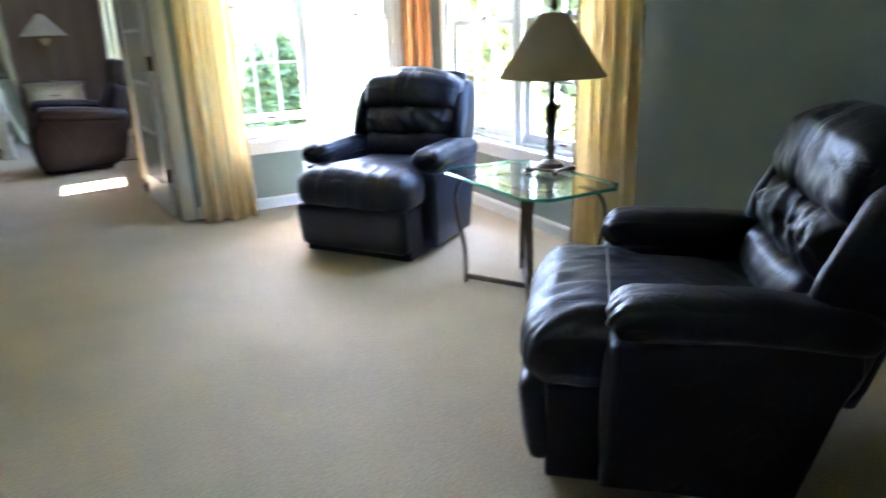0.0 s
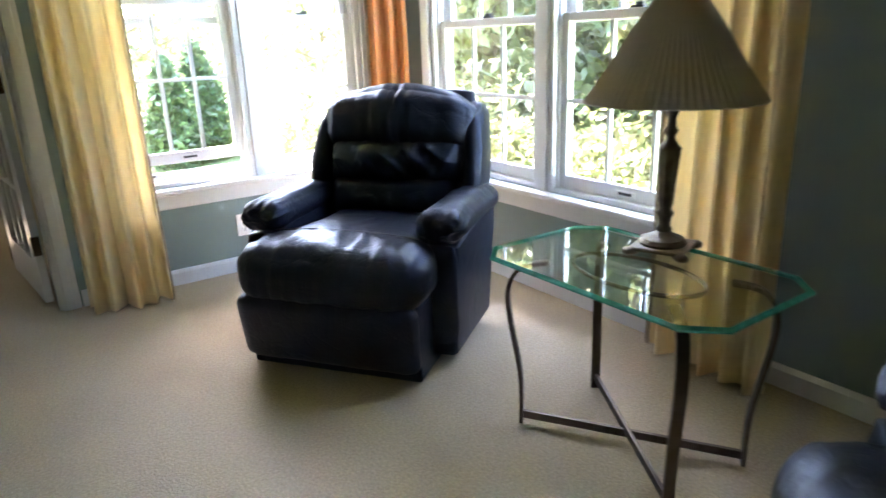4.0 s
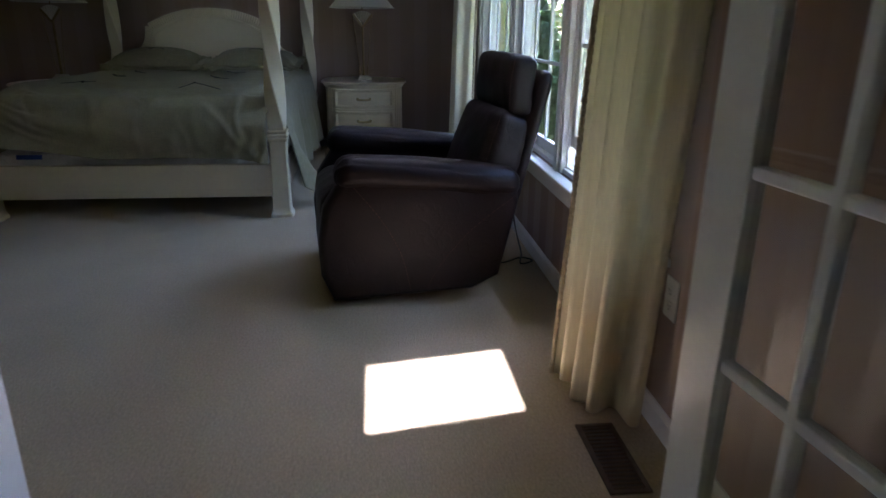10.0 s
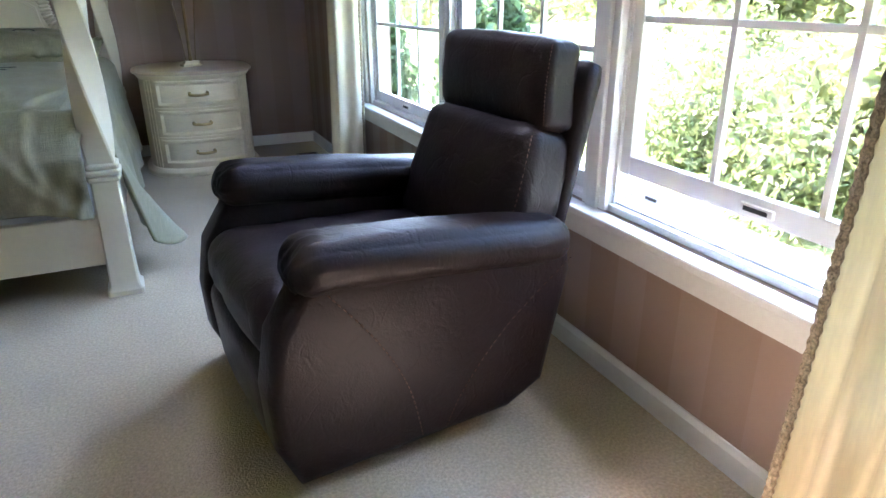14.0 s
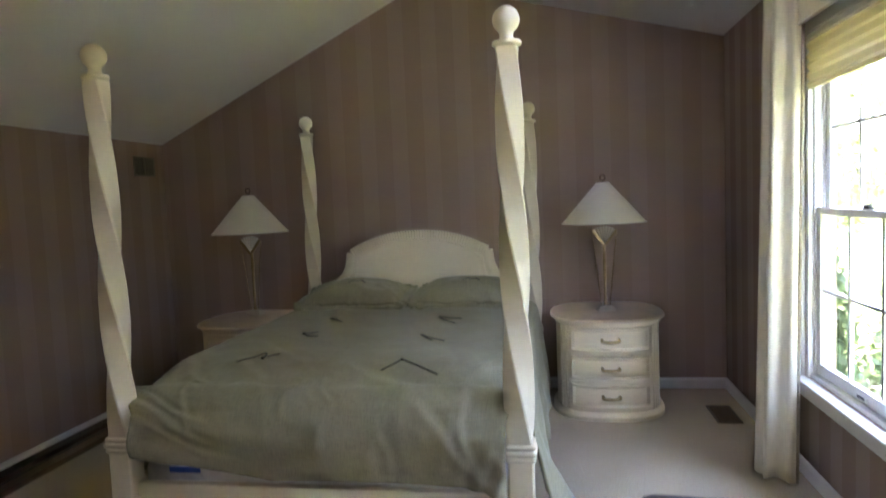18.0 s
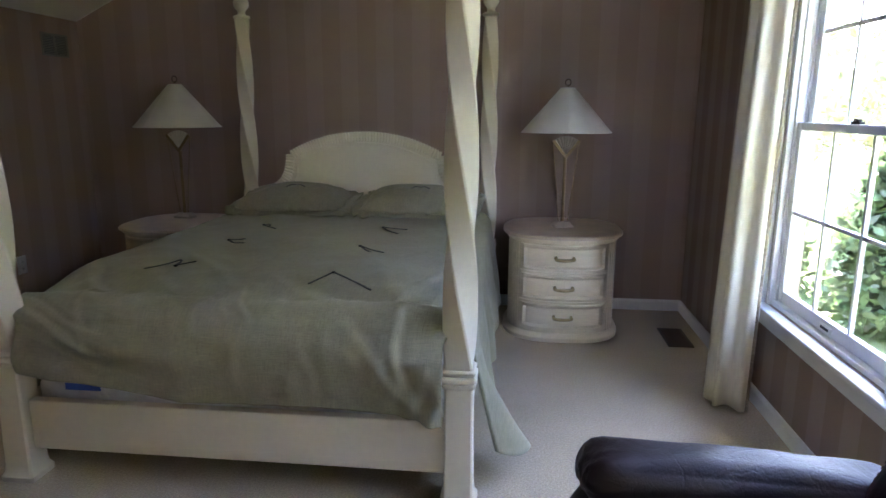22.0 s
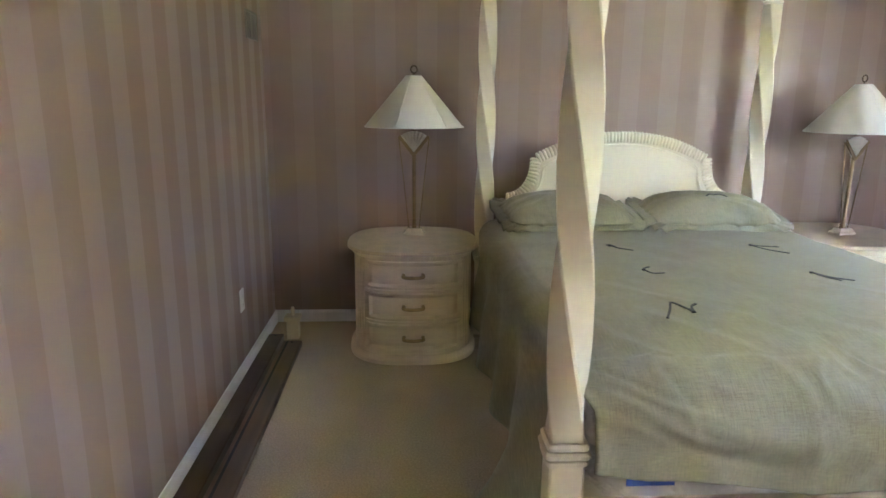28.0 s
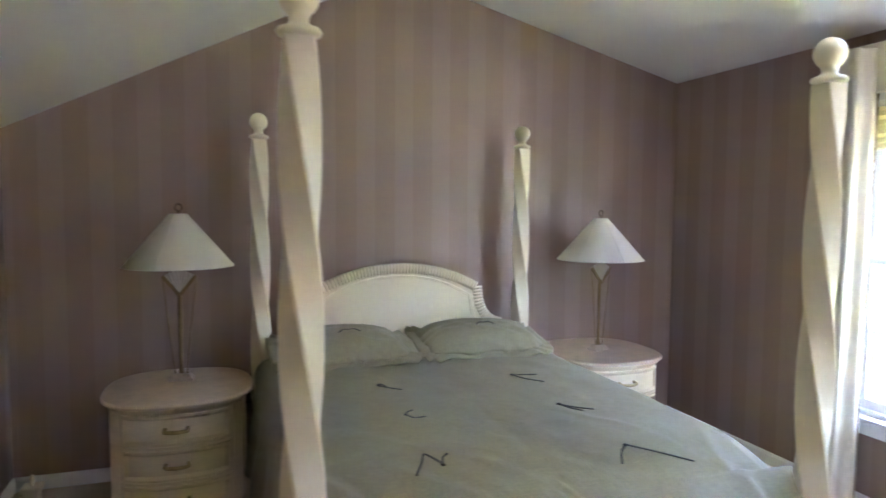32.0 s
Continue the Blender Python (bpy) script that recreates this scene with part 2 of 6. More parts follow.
def box(bm, x0, x1, y0, y1, z0, z1, bevel=0.0, seg=2, mat=0):
    made = bmesh.ops.create_cube(bm, size=1.0, matrix=Matrix.Translation(((x0 + x1) / 2, (y0 + y1) / 2, (z0 + z1) / 2)) @ Matrix.Diagonal((x1 - x0, y1 - y0, z1 - z0, 1)))
    faces = {f for v in made["verts"] for f in v.link_faces}
    for f in faces:
        f.material_index = mat
    if bevel:
        edges = list({e for v in made["verts"] for e in v.link_edges})
        bmesh.ops.bevel(bm, geom=edges, offset=bevel, segments=seg, affect="EDGES", profile=0.5)
    return bm


def boxes(*items, bevel=0.0):
    bm = bmesh.new()
    for it in items:
        box(bm, *it, bevel=bevel)
    return bm


def loft(bm, rings, caps=True, closed=False):
    """Joins rings of equally many points."""
    rows = [[bm.verts.new(p) for p in ring] for ring in rings]
    n = len(rows[0])
    pairs = list(zip(rows, rows[1:])) + ([(rows[-1], rows[0])] if closed else [])
    for a, b in pairs:
        for i in range(n):
            j = (i + 1) % n
            bm.faces.new((a[i], a[j], b[j], b[i]))
    if caps and not closed:
        bm.faces.new(rows[0][::-1])
        bm.faces.new(rows[-1])
    return bm


def lathe(bm, profile, seg=24, at=(0, 0, 0), squash=1.0):
    return loft(bm, [[(at[0] + r * math.cos(2 * math.pi * i / seg), at[1] + squash * r * math.sin(2 * math.pi * i / seg), at[2] + z) for i in range(seg)] for r, z in profile])


def tube(bm, points, r, seg=8, caps=True):
    """A round bar along points; r one radius or one for each point."""
    pts = [Vector(p) for p in points]
    rings, up = [], None
    for i, p in enumerate(pts):
        d = (pts[min(i + 1, len(pts) - 1)] - pts[max(i - 1, 0)]).normalized()
        if up is None:
            up = d.orthogonal().normalized()
        up = (up - d * up.dot(d)).normalized()
        side = d.cross(up)
        rad = r[i] if isinstance(r, (list, tuple)) else r
        rings.append([p + rad * (math.cos(a) * up + math.sin(a) * side) for a in (2 * math.pi * k / seg for k in range(seg))])
    return loft(bm, rings, caps)


def ribbon(bm, points, w, h, up=(0, 0, 1)):
    """A flat bar of width w and thickness h along points; up: the way of its thickness."""
    pts = [Vector(p) for p in points]
    rings = []
    for i, p in enumerate(pts):
        d = (pts[min(i + 1, len(pts) - 1)] - pts[max(i - 1, 0)]).normalized()
        s = d.cross(Vector(up)).normalized()
        u = s.cross(d).normalized()
        rings.append([p + s * w / 2 + u * h / 2, p - s * w / 2 + u * h / 2, p - s * w / 2 - u * h / 2, p + s * w / 2 - u * h / 2])
    return loft(bm, rings)


# ---- the shell ----
X0, X1, Y0, Y1 = -1.54, 2.78, 5.42, 11.50          # bedroom
EAVE_W, EAVE, RIDGE_X, RIDGE = 1.99, 2.505, 0.655, 3.06
SX0, SX1, SY0, SY1 = 0.87, 4.54, -1.60, 5.30       # sitting room
TH = 0.14


def wall(name, label, mat, axis, face, depth, a0, a1, z0, z1, openings=()):
    """An upright wall of boxes. axis: the axis that it is square to; openings: (from, to, bottom, top) along it."""
    bm = bmesh.new()

    def slab(u0, u1, w0, w1):
        if u1 - u0 > 1e-4 and w1 - w0 > 1e-4:
            lo, hi = min(face, face + depth), max(face, face + depth)
            if axis == "x":
                box(bm, lo, hi, u0, u1, w0, w1)
            else:
                box(bm, u0, u1, lo, hi, w0, w1)

    at = a0
    for u0, u1, w0, w1 in sorted(openings):
        slab(at, u0, z0, z1)
        slab(u0, u1, z0, w0)
        slab(u0, u1, w1, z1)
        at = u1
    slab(at, a1, z0, z1)
    return tagged(part(name, bm, mat), label, "wall", kind="structure")


def gable(name, label, mat, y0, y1, hole=None):
    bm = bmesh.new()
    if hole:
        h0, h1, top = hole
        for u0, u1, w0, w1 in ((X0, h0, 0, EAVE_W), (h0, X1, top, EAVE), (h1, X1, 0, top)):
            box(bm, u0, u1, y0, y1, w0, w1)
        tri = [(X0, EAVE_W), (h0, EAVE_W), (h0, EAVE), (X1, EAVE), (RIDGE_X, RIDGE + 0.02)]
    else:
        box(bm, X0, X1, y0, y1, 0, EAVE_W)
        tri = [(X0, EAVE_W), (X1, EAVE_W), (X1, EAVE), (RIDGE_X, RIDGE + 0.02)]
    loft(bm, [[(x, y0, z) for x, z in tri], [(x, y1, z) for x, z in tri]])
    bmesh.ops.recalc_face_normals(bm, faces=bm.faces[:])
    return tagged(part(name, bm, mat), label, "wall", kind="structure")


DOOR = (1.185, 2.70, 2.06)
WB = (6.80, 10.01, 0.505, 2.15)      # triple window of the bedroom: y, y, z, z
WS = (3.06, 4.34, 0.49, 2.10)        # twin window in the sitting room's north wall: x, x, z, z
WE = (3.23, 4.91, 0.475, 2.10)        # twin window in its east wall: y, y, z, z
tagged(part("floor", boxes((X0 - 0.2, X1 + 0.06, 5.36, Y1 + 0.1, -0.2, 0), (SX0 - 0.1, SX1 + 0.1, SY0 - 0.1, 5.36, -0.2, 0)), CARPET), "beige cut-pile carpet running through both rooms", "carpet", kind="structure")
gable("wall_north", "taupe striped wallpaper on the gable wall", PAPER, Y1, Y1 + TH)
gable("wall_south_bedroom", "taupe striped wallpaper round the french doors", PAPER, 5.36, 5.42, DOOR)
wall("wall_west", "taupe striped wallpaper, satin and matte", PAPER, "x", X0, -TH, 5.30, Y1 + TH, 0, EAVE_W + 0.05)
wall("wall_east", "taupe striped wallpaper round a triple window", PAPER, "x", X1, TH, 5.42, Y1 + TH, 0, EAVE, [WB])
wall("wall_sitting_north", "grey-green painted wall", GREEN, "y", SY1, 0.06, SX0 - TH, X1 + 0.14, 0, EAVE, [(DOOR[0], DOOR[1], 0, DOOR[2])])
wall("wall_sitting_window", "grey-green painted wall under a window", GREEN, "y", SY1, 0.12, X1 + 0.14, SX1 + TH, 0, EAVE, [WS])
wall("wall_sitting_east", "grey-green painted wall", GREEN, "x", SX1, TH, SY0 - TH, SY1, 0, EAVE, [WE])
wall("wall_sitting_west", "grey-green painted wall", GREEN, "x", SX0, -TH, SY0 - TH, SY1, 0, EAVE)
wall("wall_sitting_south", "grey-green painted wall", GREEN, "y", SY0, -TH, SX0, SX1, 0, EAVE)
tagged(part("ceiling_sitting", boxes((SX0 - TH, SX1 + TH, SY0 - TH, SY1 + 0.06, EAVE, EAVE + 0.12)), CEILING), "flat off-white painted ceiling", "ceiling", kind="structure")
SKY = (1.945, 2.415, 8.47, 8.945)      # skylight in the east slope: x, x, y, y


def slope_piece(bm, x0, x1, y0, y1, low, high):
    """A piece of the vault between two x and two y, low to high above its underside."""
    def under(x):
        return RIDGE + (x - RIDGE_X) * ((EAVE - RIDGE) / (X1 - RIDGE_X) if x > RIDGE_X else (RIDGE - EAVE_W) / (RIDGE_X - X0))
    xs = sorted({x0, x1})
    ring = [(x, under(x) + low) for x in xs] + [(x, under(x) + high) for x in xs[::-1]]
    loft(bm, [[(x, y0, z) for x, z in ring], [(x, y1, z) for x, z in ring]])


def vault(name, label, category, mat, low, high, west, east_x, y0, y1):
    bm = bmesh.new()
    slope_piece(bm, west, RIDGE_X, y0, y1, low, high)
    for xa, xb, ya, yb in ((RIDGE_X, SKY[0], y0, y1), (SKY[0], SKY[1], y0, SKY[2]), (SKY[0], SKY[1], SKY[3], y1), (SKY[1], east_x, y0, y1)):
        slope_piece(bm, xa, xb, ya, yb, low, high)
    bmesh.ops.remove_doubles(bm, verts=bm.verts[:], dist=1e-5)
    bmesh.ops.recalc_face_normals(bm, faces=bm.faces[:])
    return tagged(part(name, bm, mat), label, category, kind="structure")


vault("ceiling_bedroom", "white vaulted ceiling with a ridge and a skylight", "ceiling", CEILING, 0.0, 0.06, X0 - 0.03, X1 + 0.03, 5.36, Y1 + 0.02)
# east overhang is unseen; its width trims the sun patch by the north window
vault("roof", "grey shingled roof over the bedroom, its unseen east overhang widened to block sun", "roof", ROOFING, 0.064, 0.14, X0 - 0.5, X1 + 0.66, 5.36, Y1 + 0.45)
tagged(part("roof_sitting", boxes((SX0 - 0.5, SX1 + 0.6, SY0 - 0.6, 5.34, EAVE + 0.13, EAVE + 0.28)), ROOFING), "grey shingled flat roof over the sitting room", "roof", kind="structure")
t = thing("skylight", "grey tinted glass skylight in the sloping ceiling", "skylight", Matrix(), kind="structure")
zs = [RIDGE + (x - RIDGE_X) * (EAVE - RIDGE) / (X1 - RIDGE_X) + 0.145 for x in SKY[:2]]
bm = loft(bmesh.new(), [[(SKY[0] - 0.03, y, zs[0] + 0.008), (SKY[1] + 0.03, y, zs[1] - 0.008), (SKY[1] + 0.03, y, zs[1] - 0.004), (SKY[0] - 0.03, y, zs[0] + 0.012)] for y in (SKY[2] - 0.03, SKY[3] + 0.03)])
part("pane", bm, SKY_GLASS, t)


def skirting(name, runs):
    """Baseboards: (x0, y0, x1, y1, nx, ny) with the way into the room."""
    bm = bmesh.new()
    for x0, y0, x1, y1, nx, ny in runs:
        d = Vector((x1 - x0, y1 - y0, 0))
        n = Vector((nx, ny, 0))
        prof = [(0, 0), (0.014, 0), (0.014, 0.062), (0.006, 0.078), (0, 0.078)]
        loft(bm, [[Vector((x0, y0, 0)) + n * o + Vector((0, 0, z)) + d * f for o, z in prof] for f in (0, 1)])
    bmesh.ops.recalc_face_normals(bm, faces=bm.faces[:])
    return tagged(part(name, bm, TRIM), "white painted baseboard", "baseboard", kind="structure")


skirting("baseboard_bedroom", [(X0, Y0, X0, Y1, 1, 0), (X0, Y1, X1, Y1, 0, -1), (X1, Y1, X1, Y0, -1, 0), (X0, Y0, DOOR[0] - 0.08, Y0, 0, 1)])
skirting("baseboard_sitting", [(SX0, SY0, SX0, SY1, 1, 0), (SX0, SY1, DOOR[0] - 0.08, SY1, 0, -1), (DOOR[1] + 0.08, SY1, SX1, SY1, 0, -1), (SX1, SY1, SX1, SY0, -1, 0), (SX0, SY0, SX1, SY0, 0, 1)])


# ---- windows ----
def sash(name, parent, u0, u1, z0, z1, v, stile=0.045, bottom=0.05, top=0.035, cols=3, rows=2, glass=None):
    """One glazed sash, in the window's own axes: u along the wall, v outwards. Returns it."""
    bm = bmesh.new()
    t = 0.03
    box(bm, u0, u0 + stile, v, v + t, z0, z1, 0.004)
    box(bm, u1 - stile, u1, v, v + t, z0, z1, 0.004)
    box(bm, u0 + stile, u1 - stile, v + 0.001, v + t - 0.001, z0, z0 + bottom, 0.004)
    box(bm, u0 + stile, u1 - stile, v + 0.001, v + t - 0.001, z1 - top, z1, 0.004)
    ob = part(name, bm, VINYL, parent)
    a0, a1, b0, b1 = u0 + stile, u1 - stile, z0 + bottom, z1 - top
    w, h, mu = (a1 - a0) / cols, (b1 - b0) / rows, 0.008
    for i in range(1, cols):
        part("muntin", boxes((a0 + i * w - mu, a0 + i * w + mu, v + 0.005, v + 0.021, b0, b1)), VINYL, ob)
    for j in range(1, rows):
        part("muntin", boxes((a0, a1, v + 0.0065, v + 0.0195, b0 + j * h - mu, b0 + j * h + mu)), VINYL, ob)
    for i in range(cols):
        for j in range(rows):
            p = part("pane", boxes((a0 + i * w + mu * 0.2, a0 + (i + 1) * w - mu * 0.2, v + 0.0125, v + 0.0135, b0 + j * h + mu * 0.2, b0 + (j + 1) * h - mu * 0.2)), glass or GLASS, ob)
            p.visible_shadow = glass is not None
    return ob


def window(name, label, m, width, z0, z1, raised=0.0, meet=None, glass=None):
    """A double-hung window, in the opening 0..width by z0..z1; raised: how far the lower sash stands open."""
    w = thing(name, label, "window", m, kind="structure")
    f = 0.03
    part("window_frame", boxes((0, f, 0.0, 0.12, z0, z1), (width - f, width, 0.0, 0.12, z0, z1), (f, width - f, 0.0, 0.12, z1 - f, z1), (f, width - f, 0.012, 0.125, z0, z0 + 0.022), bevel=0.003), VINYL, w)
    for u in (f, width - f - 0.012):
        part("track", boxes((u, u + 0.012, 0.025, 0.035, z0 + 0.022, z1 - f), (u, u + 0.012, 0.068, 0.074, z0 + 0.022, z1 - f)), VINYL, w)
    if raised:
        part("sill_step", boxes((f, width - f, 0.030, 0.070, z0 + 0.022, z0 + 0.030), (f, width - f, 0.070, 0.088, z0 + 0.022, z0 + 0.038), bevel=0.002), VINYL, w)
        screen = part("screen_rail", boxes((f, width - f, 0.088, 0.104, z0 + 0.022, z0 + 0.062), bevel=0.003), VINYL, w)
        part("screen_tab", boxes((0.10, 0.145, 0.085, 0.0885, z0 + 0.046, z0 + 0.054)), SLOT, screen)
    meet = meet or (z0 + z1) / 2
    sash("upper_sash", w, f + 0.002, width - f - 0.002, meet - 0.02, z1 - f - 0.002, 0.078, bottom=0.035, glass=glass)
    low = sash("lower_sash", w, f + 0.002, width - f - 0.002, z0 + 0.024 + raised, meet + 0.018 + raised, 0.036, bottom=0.055, glass=glass)
    bm = boxes((width / 2 - 0.045, width / 2 + 0.045, 0.027, 0.0365, z0 + 0.041 + raised, z0 + 0.062 + raised), bevel=0.003)
    part("sash_lift", bm, PLATE, low, "pale sash lift")
    part("lift_slot", boxes((width / 2 - 0.032, width / 2 + 0.032, 0.0245, 0.028, z0 + 0.046 + raised, z0 + 0.056 + raised)), SLOT, low)
    part("sash_lock", boxes((width / 2 - 0.03, width / 2 + 0.03, 0.04, 0.062, meet + 0.018 + raised, meet + 0.028 + raised), (width / 2 - 0.006, width / 2 + 0.03, 0.035, 0.05, meet + 0.028 + raised, meet + 0.038 + raised), bevel=0.002), SLOT, low)
    return w


def window_trim(name, m, width, z0, z1, side=0.075, apron=0.075):
    """Casing, stool and apron round a whole opening."""
    t = thing(name, "white painted window casing with a projecting stool", "window trim", m, kind="structure")
    part("casing", boxes((-side, 0, -0.018, 0, z0, z1 + side), bevel=0.004), TRIM, t)
    part("casing", boxes((width, width + side, -0.018, 0, z0, z1 + side), bevel=0.004), TRIM, t)
    part("casing", boxes((0, width, -0.017, 0, z1, z1 + side), bevel=0.004), TRIM, t)
    part("window_stool", boxes((-side - 0.03, width + side + 0.03, -0.055, 0.012, z0 - 0.026, z0 - 0.001), bevel=0.006), TRIM, t)
    part("apron", boxes((-side, width + side, -0.016, 0, z0 - 0.026 - apron, z0 - 0.026), bevel=0.004), TRIM, t)
    return t


MULL = 0.05
east = pose(X1, WB[1], 0, 0, 0, -90)          # u runs towards -y, v outwards
span = (WB[1] - WB[0] - 2 * MULL) / 3
for i in range(3):
    window("window_%d" % (i + 1), "white double-hung window with a grille, lower sash raised" if i == 2 else "white double-hung window with a grille, closed", east @ Matrix.Translation((i * (span + MULL), 0, 0)), span, WB[2], WB[3], 0.09 if i == 2 else 0.0, 1.32, GLASS_TINTED)
trim = window_trim("trim_bedroom_window", east, WB[1] - WB[0], WB[2], WB[3])
for i in (1, 2):
    u = i * (span + MULL) - MULL
    part("mullion", boxes((u, u + MULL, -0.012, 0.12, WB[2], WB[3]), bevel=0.004), TRIM, trim)
north = pose(WS[0], SY1, 0)
span = (WS[1] - WS[0] - MULL) / 2
for i in range(2):
    window("window_%d" % (i + 4), "white double-hung window with its lower sash raised" if i == 0 else "white double-hung window with a grille, closed", north @ Matrix.Translation((i * (span + MULL), 0, 0)), span, WS[2], WS[3], 0.085 if i == 0 else 0.0, 1.26)
trim = window_trim("trim_sitting_north", north, WS[1] - WS[0], WS[2], WS[3], 0.07)
part("mullion", boxes((span, span + MULL, -0.012, 0.12, WS[2], WS[3]), bevel=0.004), TRIM, trim)
eastS = pose(SX1, WE[1], 0, 0, 0, -90)
span = (WE[1] - WE[0] - MULL) / 2
for i in range(2):
    window("window_%d" % (i + 6), "white double-hung window with a grille, closed", eastS @ Matrix.Translation((i * (span + MULL), 0, 0)), span, WE[2], WE[3], 0.0, 1.20)
trim = window_trim("trim_sitting_east", eastS, WE[1] - WE[0], WE[2], WE[3], 0.07)
part("mullion", boxes((span, span + MULL, -0.012, 0.12, WE[2], WE[3]), bevel=0.004), TRIM, trim)


# ---- french doors ----
def french_door(name, m, label, knob):
    """A leaf hung at its local origin, running along +u; knob: whether a lever is fitted."""
    W, H, T = 0.74, 2.03, 0.035
    d = thing(name, label, "door", m, kind="structure")
    st, top, bot = 0.11, 0.125, 0.205
    part("stile", boxes((0, st, -T, 0, 0.012, H), bevel=0.003), TRIM, d)
    part("stile", boxes((W - st, W, -T, 0, 0.012, H), bevel=0.003), TRIM, d)
    part("rail", boxes((st, W - st, -T + 0.001, -0.001, 0.012, bot), bevel=0.002), TRIM, d)
    part("rail", boxes((st, W - st, -T + 0.001, -0.001, H - top, H), bevel=0.002), TRIM, d)
    cols, rows = 3, 5
    w, h, mu = (W - 2 * st) / cols, (H - top - bot) / rows, 0.011
    bar = boxes((-mu, mu, -T + 0.004, -0.004, bot, H - top), bevel=0.004)
    first = part("muntin", bar, TRIM, d, pose_at=Matrix.Translation((st + w, 0, 0)))
    again(first, Matrix.Translation((st + 2 * w, 0, 0)))
    cross = part("muntin", boxes((st, W - st, -T + 0.005, -0.005, -mu, mu), bevel=0.004), TRIM, d, pose_at=Matrix.Translation((0, 0, bot + h)))
    for j in range(2, rows):
        again(cross, Matrix.Translation((0, 0, bot + j * h)))
    pane = part("pane", boxes((0.002, w - 0.002, -T / 2 - 0.001, -T / 2 + 0.001, 0.002, h - 0.002)), DOOR_GLASS, d, pose_at=Matrix.Translation((st, 0, bot)))
    for i in range(cols):
        for j in range(rows):
            o = pane if i + j == 0 else again(pane, Matrix.Translation((st + i * w, 0, bot + j * h)))
            o.visible_shadow = False
    for z in (0.29, 1.02, 1.78):
        part("hinge", boxes((-0.008, 0.012, -0.03, 0.004, z - 0.045, z + 0.045), bevel=0.002), DARKBRONZE, d, "dark bronze butt hinge")
    if knob:
        for s, y in ((-1, -T), (1, 0)):
            bm = bmesh.new()
            tube(bm, [(W - 0.065, y, 0.895), (W - 0.065, y + s * 0.006, 0.895), (W - 0.065, y + s * 0.010, 0.895)], [0.03, 0.03, 0.024], 20)
            part("rosette", bm, BRASS, d, "polished brass rosette", smooth=True)
            bm = bmesh.new()
            tube(bm, [(W - 0.065, y + s * 0.008, 0.895), (W - 0.065, y + s * 0.04, 0.895), (W - 0.07, y + s * 0.05, 0.896), (W - 0.10, y + s * 0.053, 0.901), (W - 0.13, y + s * 0.05, 0.895), (W - 0.155, y + s * 0.052, 0.891), (W - 0.165, y + s * 0.05, 0.899)], [0.011, 0.01, 0.0105, 0.009, 0.008, 0.008, 0.005], 12)
            part("door_handle", bm, BRASS, d, "polished brass lever", smooth=True)
        part("latch", boxes((W - 0.001, W + 0.002, -T + 0.006, -0.006, 0.865, 0.925)), BRASS, d)
    return d


LEAF_L, LEAF_R = pose(1.212, 5.425, 0, 0, 0, 82.5), pose(2.672, 5.425, 0, 0, 0, 96.5)
french_door("door_1", LEAF_L, "white fifteen-light french door with a brass lever, standing open", True)
french_door("door_2", LEAF_R @ Matrix.Translation((0, 0.035, 0)), "white fifteen-light french door, standing open along the wall", False)
t = thing("door_casing", "white moulded casing round the french doors", "door trim", Matrix(), kind="structure")
for y0, y1 in ((5.282, 5.30), (5.42, 5.438)):
    for x0, x1 in ((DOOR[0] - 0.07, DOOR[0] + 0.006), (DOOR[1] - 0.006, DOOR[1] + 0.07)):
        part("casing", boxes((x0, x1, y0, y1, 0, DOOR[2] + 0.065), (x0 + 0.012, x1 - 0.02, y0 - 0.006 if y0 < 5.3 else y0, y1 if y0 < 5.3 else y1 + 0.006, 0, DOOR[2] + 0.045), bevel=0.003), TRIM, t)
    part("casing", boxes((DOOR[0] + 0.007, DOOR[1] - 0.007, y0 + 0.001, y1 - 0.001, DOOR[2] - 0.006, DOOR[2] + 0.065), bevel=0.003), TRIM, t)
for x0, x1 in ((DOOR[0], DOOR[0] + 0.018), (DOOR[1] - 0.018, DOOR[1])):
    part("jamb", boxes((x0, x1, 5.302, 5.418, 0, DOOR[2])), TRIM, t)
part("jamb", boxes((DOOR[0] + 0.018, DOOR[1] - 0.018, 5.302, 5.418, DOOR[2] - 0.018, DOOR[2])), TRIM, t)


# ---- outdoors ----
GROUND = -0.75
bm = bmesh.new()
bmesh.ops.create_grid(bm, x_segments=40, y_segments=40, size=400, matrix=Matrix.Translation((0, 0, GROUND)))
tagged(part("ground", bm, LAWN), "sunlit mown lawn running back to the trees", "lawn", kind="structure")
tagged(part("foundation", boxes((X0 - 0.14, X1 + 0.13, 5.42, Y1 + 0.13, GROUND - 0.1, -0.2), (SX0 - 0.13, SX1 + 0.13, SY0 - 0.13, 5.41, GROUND - 0.1, -0.2)), SIDING), "pale foundation wall below the floor", "foundation", kind="structure")
# unseen eave, added to keep most of the sun out of the north window
t = thing("eave", "unseen white boxed eave, added to shade the north window", "eave", Matrix(), kind="structure")
part("soffit", boxes((2.93, 4.9, 5.445, 6.375, 2.45, 2.47)), TRIM, t)
part("fascia", boxes((2.93, 4.9, 6.375, 6.40, 2.43, 2.66)), TRIM, t)
part("roofing", loft(bmesh.new(), [[(x, 5.445, 2.92), (x, 6.42, 2.66), (x, 6.42, 2.69), (x, 5.445, 2.96)] for x in (2.93, 4.95)]), ROOFING, t)
rng = np.random.default_rng(5)


